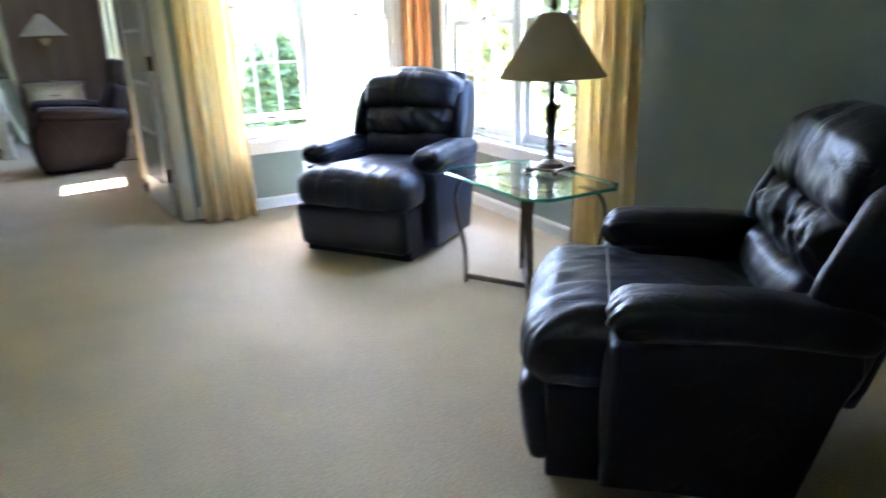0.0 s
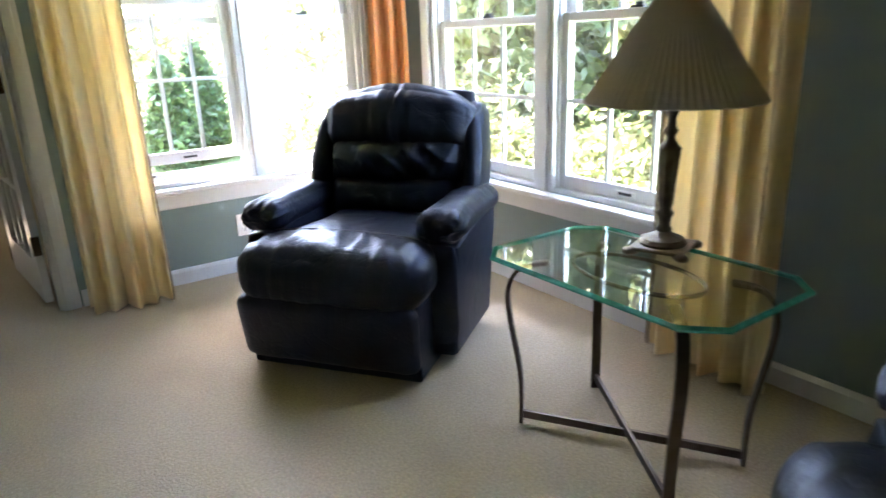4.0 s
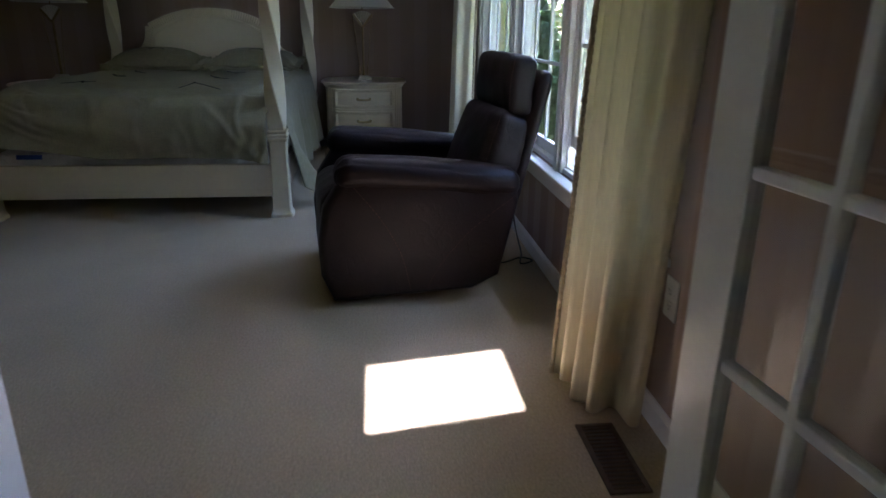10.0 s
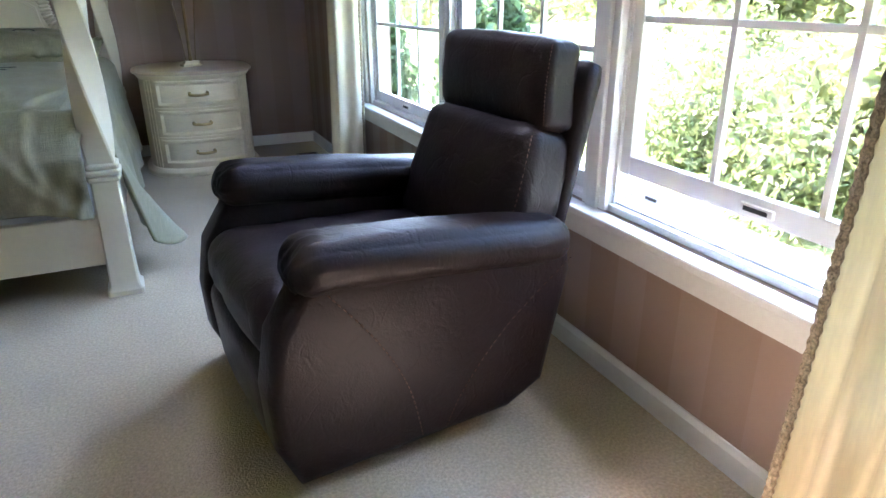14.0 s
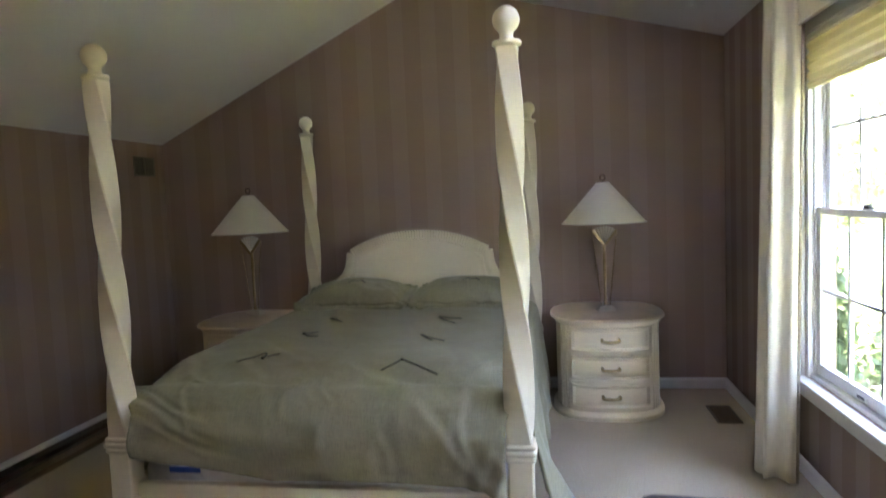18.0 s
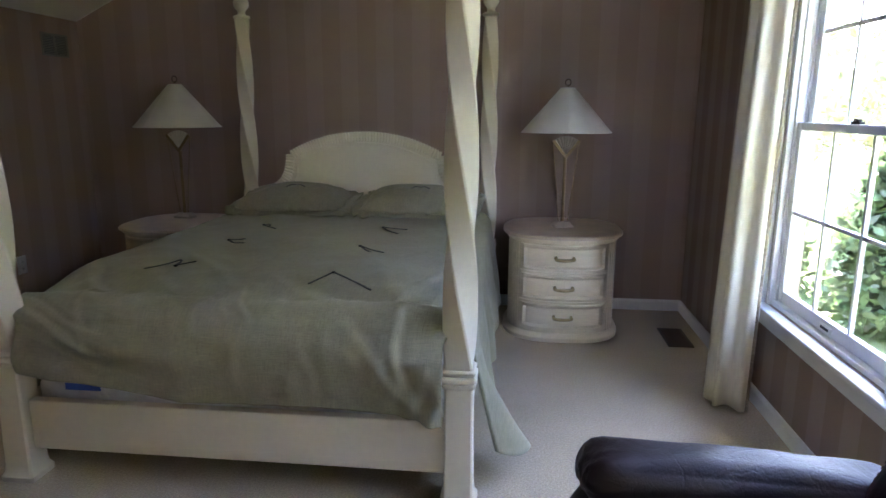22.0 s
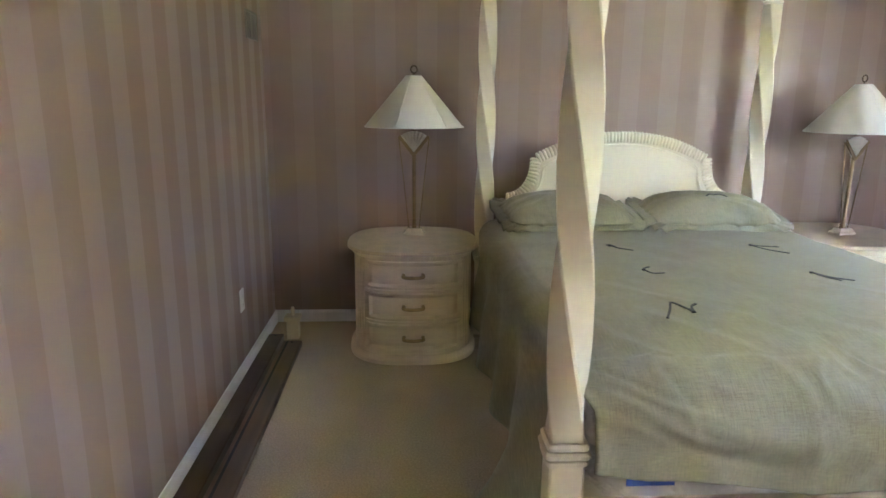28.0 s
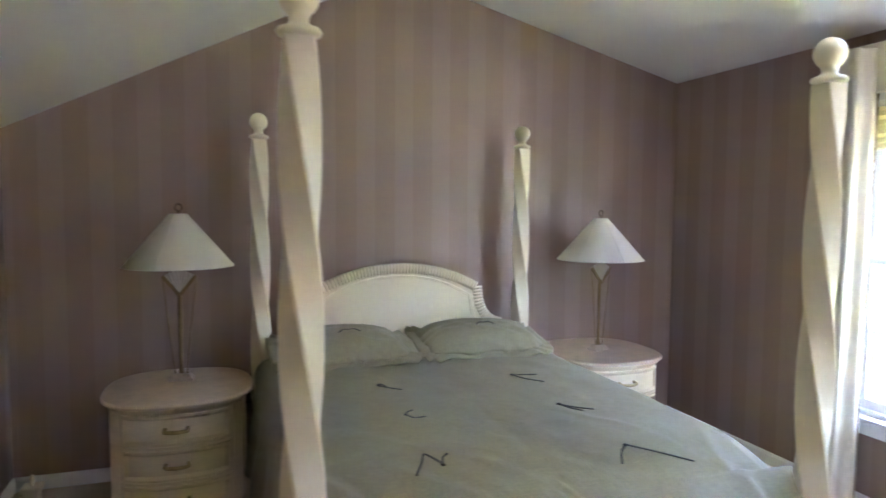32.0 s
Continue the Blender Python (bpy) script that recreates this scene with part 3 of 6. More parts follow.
def leaf_cloud(name, centres, radii, count, size, mat, parent, flat=1.0):
    """Small leaves, two triangles each, scattered about clump centres."""
    pick = rng.integers(0, len(centres), count)
    way = rng.normal(size=(count, 3))
    way /= np.linalg.norm(way, axis=1)[:, None]
    far = rng.random(count) ** 0.45
    at = np.asarray(centres)[pick] + way * (np.asarray(radii)[pick] * far)[:, None] * (1, 1, flat)
    a = rng.normal(size=(count, 3))
    a /= np.linalg.norm(a, axis=1)[:, None]
    b = np.cross(a, rng.normal(size=(count, 3)))
    b /= np.linalg.norm(b, axis=1)[:, None]
    s = (size * (0.6 + 0.8 * rng.random(count)))[:, None]
    verts = np.stack([at - a * s, at + b * s * 0.45, at + a * s, at - b * s * 0.45], 1).reshape(-1, 3)
    me = bpy.data.meshes.new(name)
    me.from_pydata(verts.tolist(), [], np.arange(4 * count).reshape(-1, 4).tolist())
    me.materials.append(mat)
    ob = new(name, me)
    ob.parent = parent
    return ob


def tree(x, y, height, spread, clear, count, mat, leaf=0.10, girth=0.018, label="broad-leaved tree in full leaf, bright in the sun"):
    t = thing("tree", label, "tree", Matrix.Translation((x, y, GROUND)), "garden trees")
    bm = bmesh.new()
    r = height * girth
    bend = rng.normal(size=2) * 0.12
    tube(bm, [(0, 0, -0.1), (0, 0, 0.1), (bend[0] * 0.4, bend[1] * 0.4, height * 0.35), (bend[0], bend[1], height * 0.65), (bend[0], bend[1], height * 0.9)], [r * 1.5, r * 1.15, r * 0.85, r * 0.5, r * 0.15], 9)
    clumps, radii = [], []
    for k in range(16):
        ang = k * 2.4 + rng.random()
        z0 = height * (clear + (0.8 - clear) * k / 16)
        reach = spread * (0.55 + 0.45 * rng.random()) * (1.15 - 0.6 * k / 16)
        tip = (reach * math.cos(ang), reach * math.sin(ang), z0 + reach * 0.35)
        tube(bm, [(bend[0] * z0 / height, bend[1] * z0 / height, z0), (tip[0] * 0.5, tip[1] * 0.5, z0 + reach * 0.22), tip], [r * 0.4, r * 0.25, r * 0.07], 6)
        for f in (0.5, 0.8, 1.05):
            clumps.append((tip[0] * f + rng.normal() * 0.15, tip[1] * f + rng.normal() * 0.15, z0 + (tip[2] - z0) * f + rng.normal() * 0.2))
            radii.append(spread * (0.2 + 0.16 * rng.random()))
    part("trunk", bm, BARK, t, smooth="all")
    leaf_cloud("crown", clumps, radii, count, leaf, mat, t, 0.75)
    return t


def conifer(x, y, height, spread, count):
    t = thing("tree", "tall narrow dark green evergreen", "tree", Matrix.Translation((x, y, GROUND)), "evergreen screen")
    bm = bmesh.new()
    tube(bm, [(0, 0, -0.1), (0, 0, height * 0.5), (0, 0, height * 0.97)], [0.07, 0.05, 0.01], 8)
    part("trunk", bm, BARK, t, smooth="all")
    c, r = [], []
    for k in range(70):
        f = k / 69
        ang, rad = k * 2.4, spread * (1 - f) ** 0.7 * 0.75
        c.append((rad * math.cos(ang), rad * math.sin(ang), 0.15 + f * (height - 0.3)))
        r.append(0.14 + spread * 0.42 * (1 - f))
    leaf_cloud("crown", c, r, count, 0.07, CONIFER, t, 1.3)
    return t


def bush(x, y, size, count, mat):
    t = thing("bush", "loose green garden shrub", "shrub", Matrix.Translation((x, y, GROUND)), "garden shrubs")
    bm = bmesh.new()
    c, r = [], []
    for k in range(9):
        ang = k * 2.4
        tip = (size * 0.55 * math.cos(ang), size * 0.55 * math.sin(ang), size * (0.5 + 0.5 * rng.random()))
        tube(bm, [(0, 0, -0.05), (tip[0] * 0.5, tip[1] * 0.5, tip[2] * 0.6), tip], [0.02, 0.014, 0.004], 6)
        for f, h in ((1.0, 1.0), (1.0, 0.55), (0.9, 0.2)):
            c.append((tip[0] * f, tip[1] * f, tip[2] * h))
            r.append(size * (0.33 + 0.2 * rng.random()))
    part("stem", bm, BARK, t, smooth="all")
    leaf_cloud("crown", c, r, count, 0.05, mat, t, 0.9)


for x, y, h, w, mat in ((13.0, 9.5, 5.6, 2.2, LEAF_LIGHT), (15.5, 13.5, 6.5, 2.6, LEAF), (13.5, 4.6, 5.2, 2.2, LEAF_LIGHT), (15.0, 0.4, 6.0, 2.6, LEAF), (14.2, 21.5, 6.0, 2.4, LEAF_LIGHT), (18.5, 18.5, 7.0, 3.0, LEAF), (19.0, 8.0, 6.5, 3.0, LEAF_LIGHT), (19.5, 2.8, 6.5, 3.0, LEAF), (6.5, 24.0, 7.0, 3.0, LEAF_LIGHT), (14.0, 26.0, 7.0, 3.0, LEAF)):
    tree(x, y, h, w, 0.12, 6500, mat, 0.11)
for x, y, h, w, mat in ((8.6, 3.6, 6.5, 2.1, LEAF_LIGHT), (8.9, 6.9, 7.0, 2.2, LEAF), (8.6, 9.7, 6.5, 2.0, LEAF_LIGHT), (12.0, 14.8, 6.5, 2.2, LEAF_LIGHT)):
    tree(x, y, h, w, 0.06, 13000, mat, 0.105)
conifer(5.75, 13.9, 2.05, 0.58, 7000)
conifer(5.15, 13.5, 1.85, 0.5, 5000)
conifer(4.3, 14.6, 2.3, 0.6, 5000)
for k, (x, y, s) in enumerate(((6.6, 6.9, 1.0), (6.9, 8.3, 1.1), (6.7, 9.8, 1.05), (7.1, 11.3, 1.1), (7.8, 14.2, 0.45), (8.8, 12.6, 1.4), (6.9, 5.3, 1.0), (6.8, 3.7, 1.1), (7.0, 2.2, 1.0), (4.0, 17.2, 1.4))):
    bush(x, y, s, 9000, LEAF_LIGHT if k % 3 == 1 else LEAF)
c = [(30 + 14 * math.sin(k * 1.7) + 8, -30 + k * 2.1, GROUND + 1.2 + 1.4 * (k % 3)) for k in range(45)] + [(-20 + k * 2.4, 44 + 6 * math.sin(k * 2.1), GROUND + 1.2 + 1.4 * (k % 3)) for k in range(25)]
woods = leaf_cloud("far_woods", c, [3.2] * len(c), 26000, 0.4, LEAF, None)
tagged(woods, "distant mixed woods behind the lawn", "woods", kind="stuff")


# ---- materials of the furniture ----
def weave(name, color):
    """A slubby linen-like cloth: crossed threads of uneven brightness over a soft sheen."""
    m = material(name, color, 0.66, stain=(3.5, 0.07), sheen=0.12, spec=0.3)
    n, l = m.node_tree.nodes, m.node_tree.links
    p = n["Principled BSDF"]
    co = n["Texture Coordinate"]
    height = None
    for scale in ((24, 380, 380), (380, 24, 24)):
        mp, tex = n.new("ShaderNodeMapping"), n.new("ShaderNodeTexNoise")
        mp.inputs["Scale"].default_value = scale
        tex.inputs["Scale"].default_value, tex.inputs["Detail"].default_value = 1.0, 3
        l.new(co.outputs["Object"], mp.inputs["Vector"])
        l.new(mp.outputs["Vector"], tex.inputs["Vector"])
        if height:
            add = n.new("ShaderNodeMath")
            l.new(height, add.inputs[0])
            l.new(tex.outputs["Fac"], add.inputs[1])
            height = add.outputs[0]
        else:
            height = tex.outputs["Fac"]
    tone, mul = n.new("ShaderNodeMapRange"), n.new("ShaderNodeVectorMath")
    tone.inputs["From Min"].default_value, tone.inputs["From Max"].default_value = 0.7, 1.3
    tone.inputs["To Min"].default_value, tone.inputs["To Max"].default_value = 0.80, 1.20
    mul.operation = "SCALE"
    l.new(height, tone.inputs["Value"])
    l.new(p.inputs["Base Color"].links[0].from_socket, mul.inputs[0])
    l.new(tone.outputs["Result"], mul.inputs["Scale"])
    l.new(mul.outputs["Vector"], p.inputs["Base Color"])
    b = n.new("ShaderNodeBump")
    b.inputs["Distance"].default_value, b.inputs["Strength"].default_value = 0.0015, 0.6
    l.new(height, b.inputs["Height"])
    l.new(b.outputs["Normal"], p.inputs["Normal"])
    return m


CREAM = material("cream_lacquer", (0.74, 0.66, 0.50), 0.32, stain=(2.5, 0.04), grain=(45, 0.02), coat=0.15)
IVORY = material("ivory_washed_wood", (0.76, 0.65, 0.475), 0.42, stain=(4, 0.05), grain=(38, 0.05), stretch=(1, 1, 6))
STONE_TOP = material("rosy_travertine_top", (0.60, 0.47, 0.34), 0.3, stain=(9, 0.10), grain=(70, 0.08))
COVER = weave("sage_linen_weave", (0.268, 0.248, 0.158))
TICKING = material("white_quilted_ticking", (0.66, 0.65, 0.62), 0.8, stain=(12, 0.06), bump=(38, 0.012))
TIE = material("black_cord", (0.015, 0.016, 0.015), 0.6, grain=(80, 0.2))
TAPE = material("blue_tape", (0.03, 0.09, 0.42), 0.6, stain=(30, 0.08))
NAVY = leather("navy_black_leather", (0.012, 0.0135, 0.021), 0.40, 0.34, 0.0006, (0.72, 0.82, 1.0))
UMBER = leather("dark_brown_leather", (0.0155, 0.0092, 0.0088), 0.46, 0.26, 0.0004, (0.9, 0.92, 1.0))
PULL = material("antique_brass_pull", (0.46, 0.35, 0.18), 0.38, 0.95, stain=(30, 0.25))
THREAD = material("tan_thread", (0.10, 0.055, 0.04), 0.8, grain=(200, 0.2))
PIPING = material("worn_piping", (0.16, 0.15, 0.15), 0.5, grain=(90, 0.2))
WROUGHT = material("brown_wrought_iron", (0.11, 0.085, 0.06), 0.45, 0.7, stain=(20, 0.2))
BRONZE = material("antique_bronze", (0.15, 0.12, 0.085), 0.42, 0.6, stain=(28, 0.3), bump=(90, 0.002))
SHADE = material("linen_lampshade", (0.72, 0.68, 0.60), 0.85, stain=(6, 0.03), grain=(260, 0.04), translucent=0.25)
SHADE_TAN = material("pleated_lampshade", (0.58, 0.49, 0.37), 0.85, grain=(200, 0.04), translucent=0.3)
LAMPBRASS = material("dull_lamp_brass", (0.27, 0.19, 0.105), 0.42, 0.9, stain=(20, 0.15))
CRYSTAL = material("frosted_crystal", (0.66, 0.59, 0.50), 0.25, stain=(30, 0.08), translucent=0.3)
DRAPE = material("cream_silk", (0.92, 0.79, 0.53), 0.5, stain=(3, 0.05), grain=(120, 0.05), sheen=0.3, translucent=0.6, stretch=(1, 1, 0.15))
DRAPE_PALE = material("ivory_silk", (0.76, 0.69, 0.53), 0.5, stain=(3, 0.03), grain=(120, 0.05), sheen=0.2, translucent=0.15, stretch=(1, 1, 0.15))
DRAPE_WARM = material("warm_ivory_silk", (0.80, 0.73, 0.54), 0.5, stain=(3, 0.02), grain=(120, 0.05), sheen=0.2, translucent=0.4, stretch=(1, 1, 0.15))
# cream silk with the orange glow of window light behind it put into the colour
DRAPE_BACKLIT = material("backlit_cream_silk", (0.85, 0.42, 0.16), 0.6, stain=(3, 0.05), translucent=0.5)
BRAID = material("brown_braid", (0.36, 0.29, 0.20), 0.8, grain=(240, 0.5), bump=(200, 0.006))
CELL = material("cream_cell_shade", (0.74, 0.66, 0.47), 0.8, grain=(200, 0.04), translucent=0.45)
DARKWOOD = material("dark_stained_wood", (0.075, 0.042, 0.022), 0.4, stain=(5, 0.25), grain=(22, 0.25), stretch=(1, 0.06, 1))
TOPGLASS = glass_material("clear_table_glass", (0.93, 0.98, 0.95), 0.06)
EDGEGLASS = material("green_glass_edge", (0.05, 0.34, 0.27), 0.08, stain=(40, 0.25), translucent=0.5, spec=0.8)


def rbox(bm, sx, sy, sz, r, n=9, puff=(0, 0, 0), at=(0, 0, 0), turn=(0, 0, 0), crease=0.0, seed=0.0, scale=6.0, warp=None, relief=None):
    """A rounded, softly stuffed block of full size sx, sy, sz. puff: how far each pair of faces swells; crease: depth of its wrinkles."""
    h = Vector((sx / 2, sy / 2, sz / 2))
    core = Vector([max(a - r, 0.0) for a in h])
    m = Matrix.Translation(at) @ Euler([radians(a) for a in turn]).to_matrix().to_4x4()
    cache = {}

    def vert(a, b, axis, side):
        u = [0, 0, 0]
        u[axis], u[(axis + 1) % 3], u[(axis + 2) % 3] = side, 2 * a / n - 1, 2 * b / n - 1
        key = tuple(round(v, 5) for v in u)
        if key not in cache:
            p = Vector((u[0] * h[0], u[1] * h[1], u[2] * h[2]))
            c = Vector([max(-k, min(k, v)) for k, v in zip(core, p)])
            d = p - c
            nrm = d.normalized() if d.length > 1e-9 else Vector(u).normalized()
            p = c + nrm * r
            for k in range(3):
                i, j = (k + 1) % 3, (k + 2) % 3
                p[k] += nrm[k] * puff[k] * (1 - u[i] ** 2) * (1 - u[j] ** 2)
            if crease:
                q = Vector((p[0] * scale + seed, p[1] * scale, p[2] * scale - seed))
                p += nrm * crease * (noise.noise(q) + 0.5 * noise.noise(q * 2.3))
            if relief:
                p += nrm * relief(p, nrm)
            if warp:
                p = warp(p)
            cache[key] = bm.verts.new(m @ Vector(p))
        return cache[key]

    for axis in range(3):
        for side in (-1, 1):
            for a in range(n):
                for b in range(n):
                    quad = [vert(a, b, axis, side), vert(a + 1, b, axis, side), vert(a + 1, b + 1, axis, side), vert(a, b + 1, axis, side)]
                    if len(set(quad)) == 4:
                        bm.faces.new(quad if side > 0 else quad[::-1])
    return bm


def soft(*args, **kw):
    return rbox(bmesh.new(), *args, **kw)


def slab(profile, x0, x1, bevel=0.02, seg=3):
    """A side panel: a profile of (y, z) made solid between two x."""
    bm = loft(bmesh.new(), [[(x, y, z) for y, z in profile] for x in (x0, x1)])
    bmesh.ops.recalc_face_normals(bm, faces=bm.faces[:])
    edges = [e for e in bm.edges if abs(e.verts[0].co.x - e.verts[1].co.x) < 1e-6]
    bmesh.ops.bevel(bm, geom=edges, offset=bevel, segments=seg, affect="EDGES", profile=0.5)
    return bm


def bezier(points, n=24):
    """Points along a smooth curve through the given ones."""
    pts = [Vector(p) for p in points]
    out = []
    for i in range(len(pts) - 1):
        p0, p1, p2, p3 = pts[max(i - 1, 0)], pts[i], pts[i + 1], pts[min(i + 2, len(pts) - 1)]
        for k in range(n):
            t = k / n
            out.append(0.5 * (2 * p1 + (p2 - p0) * t + (2 * p0 - 5 * p1 + 4 * p2 - p3) * t * t + (3 * p1 - p0 - 3 * p2 + p3) * t ** 3))
    return out + [pts[-1]]


# ---- recliners of the sitting room ----
def ridged(x, y, z):
    return 1 - min(1.0, abs(noise.noise(Vector((x, y, z)))) * 3.2)


def classic_recliner(m, label, seed):
    """Faces -y; stands on its floor origin."""
    c = thing("recliner", label, "armchair", m, "black leather recliners")
    prof = [(-0.372, 0.05), (-0.335, 0.47), (-0.05, 0.515), (0.18, 0.50), (0.185, 0.44), (0.148, 0.34), (0.108, 0.17), (0.08, 0.05)]
    for x0, x1 in ((-0.385, -0.27), (0.27, 0.385)):
        part("side_panel", slab(prof, x0, x1, 0.018), NAVY, c, smooth=True)
    for s in (-1, 1):
        def droop(p):
            f = max(0.0, (-p[1] - 0.15) / 0.15)
            g = max(0.0, p[1] - 0.05)
            return Vector((p[0] * (1 + 0.10 * f - 0.25 * g), p[1], p[2] - 0.012 * f * f - 0.06 * g))

        def gather(p, nrm, s=s):
            f = max(0.0, min(1.0, (-p[1] - 0.17) / 0.10))
            puckers = 0.008 * f * ridged(p[0] * 34 + 3 * s, p[1] * 9, p[2] * 30 + seed)
            return puckers + 0.0035 * ridged(p[0] * 5 + s, p[1] * 13, p[2] * 5 + seed) * max(0.0, nrm[2]) + 0.004 * noise.noise(Vector((p[0] * 9, p[1] * 9, seed + s)))
        part("armrest", soft(0.15, 0.58, 0.108, 0.048, 26, (0.006, 0.006, 0.014), (s * 0.325, -0.072, 0.543), warp=droop, relief=gather), NAVY, c, smooth="all")
        part("arm_front", soft(0.115, 0.05, 0.42, 0.025, 8, (0.004, 0.008, 0), (s * 0.325, -0.345, 0.265), crease=0.003, seed=s, scale=9), NAVY, c, smooth="all")

    def seat_creases(p, nrm):
        f = max(0.0, min(1.0, (-p[1] - 0.02) / 0.15))
        across = 0.009 * f * ridged(p[0] * 15 + 4 * p[1], p[1] * 3.5, seed) * max(0.0, 0.4 + nrm[2])
        net = 0.004 * ridged(p[0] * 7, p[1] * 9, seed + 5) + 0.004 * f * ridged(p[0] * 30 + 6 * p[1], p[1] * 5, seed + 7)
        edge = 0.007 * ridged(p[0] * 22, p[2] * 8, seed + 2) * max(0.0, min(1.0, (abs(p[0]) - 0.20) / 0.08)) * f
        return across + net + edge + 0.006 * noise.noise(Vector((p[0] * 5, p[1] * 5, seed)))

    def widen(p):
        f = max(0.0, min(1.0, (-p[1] - 0.05) / 0.10))
        f = f * f * (3 - 2 * f)
        return Vector((p[0] * (1 + 0.235 * f), p[1], p[2] - 0.012 * max(0.0, -p[1] - 0.2) / 0.1))
    part("seat", soft(0.52, 0.74, 0.215, 0.09, 56, (0.0, 0.012, 0.018), (0, -0.208, 0.376), (-2, 0, 0), warp=widen, relief=seat_creases), NAVY, c, "creased seat cushion with a rolled front", smooth="all")
    part("footrest", soft(0.625, 0.08, 0.265, 0.037, 14, (0, 0.012, 0), (0, -0.54, 0.178), (7, 0, 0), 0.004, seed, 7), NAVY, c, smooth="all")
    part("base", boxes((-0.305, 0.305, -0.515, 0.08, 0.0, 0.30), bevel=0.01), NAVY, c)
    back = -13
    part("back_frame", soft(0.63, 0.075, 0.70, 0.034, 10, (0.01, 0.01, 0.0), (0, 0.262, 0.635), (back, 0, 0), 0.003, 1.0, 6, lambda p: Vector((p[0] * (1 - 0.12 * max(0, p[2]) / 0.33), p[1], p[2]))), NAVY, c, smooth="all")
    for s in (-1, 1):
        part("wing", soft(0.062, 0.17, 0.60, 0.028, 14, (0.006, 0.006, 0), (s * 0.318, 0.172, 0.645), (back, 0, -s * 3), 0.003, s * 2.0, 8, lambda p: Vector((p[0] - 0.035 * s * (max(0, p[2]) / 0.3) ** 2, p[1] + 0.035 * max(0, p[2]) / 0.3, p[2] - 0.10 * max(0, -p[1]) * max(0, p[2]) / 0.03))), NAVY, c, smooth="all")


    def shoulders(p):
        f = max(0.0, p[2] / 0.15)
        return Vector((p[0] * (1 - 0.06 * f * f), p[1], p[2] - 0.045 * (p[0] / 0.26) ** 2 * f))

    def gathers(p, nrm):
        f = max(0.0, 1 - abs(p[2]) / 0.13) * max(0.0, -nrm[1])
        return 0.034 * f * ridged(p[0] * 9 + 6.0 * p[2], p[2] * 3.2, seed + 1) + 0.008 * f * ridged(p[0] * 23 - 6.0 * p[2], p[2] * 4.5, seed + 4) - 0.014 * f + 0.004 * noise.noise(Vector((p[0] * 7, p[2] * 7, seed)))

    def tuft(p, nrm):
        face = max(0.0, -nrm[1] + 0.3)
        f = math.exp(-(p[0] / 0.085) ** 2) * face
        low = max(0.0, min(1.0, (0.02 - p[2]) / 0.12)) * face
        return 0.012 * f * ridged(p[0] * 26, p[2] * 3.0, seed + 8) - 0.008 * math.exp(-(p[0] / 0.018) ** 2) * face + 0.007 * low * ridged(p[0] * 16, p[2] * 4, seed + 6) + 0.003 * face * ridged(p[0] * 9 + p[2] * 5, p[2] * 8, seed + 12) + 0.006 * noise.noise(Vector((p[0] * 6, p[2] * 6, seed + 3)))
    part("back_pillow", soft(0.52, 0.15, 0.20, 0.06, 36, (0.0, 0.03, 0.01), (0, 0.135, 0.525), (back, 0, 0), relief=lambda p, nrm: 0.006 * ridged(p[0] * 13 + 3, p[2] * 7, seed + 9) * max(0.0, -nrm[1]) + 0.005 * noise.noise(Vector((p[0] * 8, p[2] * 8, seed)))), NAVY, c, smooth="all")
    part("back_pillow", soft(0.55, 0.15, 0.235, 0.07, 60, (0.0, 0.034, 0.012), (0, 0.182, 0.678), (back, 0, 0), relief=gathers), NAVY, c, "gathered lumbar pillow", smooth="all")
    part("head_pillow", soft(0.605, 0.18, 0.275, 0.08, 56, (0.008, 0.026, 0.016), (0, 0.23, 0.86), (back, 0, 0), warp=shoulders, relief=tuft), NAVY, c, "head pillow tufted along its middle", smooth="all")
    bm = bmesh.new()
    tube(bm, bezier([(-0.262, -0.36, 0.500), (-0.13, -0.36, 0.512), (0, -0.36, 0.516), (0.13, -0.36, 0.512), (0.262, -0.36, 0.500)], 8), 0.0036, 6)
    part("piping", bm, PIPING, c)
    return c


WIDER = Matrix.Diagonal((1.1, 1, 0.95, 1))
classic_recliner(pose(3.836, 4.266, 0, 0, 0, -54.0) @ WIDER, "black leather recliner with a creased seat, by the corner windows", 2.0)
classic_recliner(pose(3.786, 1.852, 0, 0, 0, -130.6) @ WIDER, "black leather recliner with its back against the green wall", 11.0)


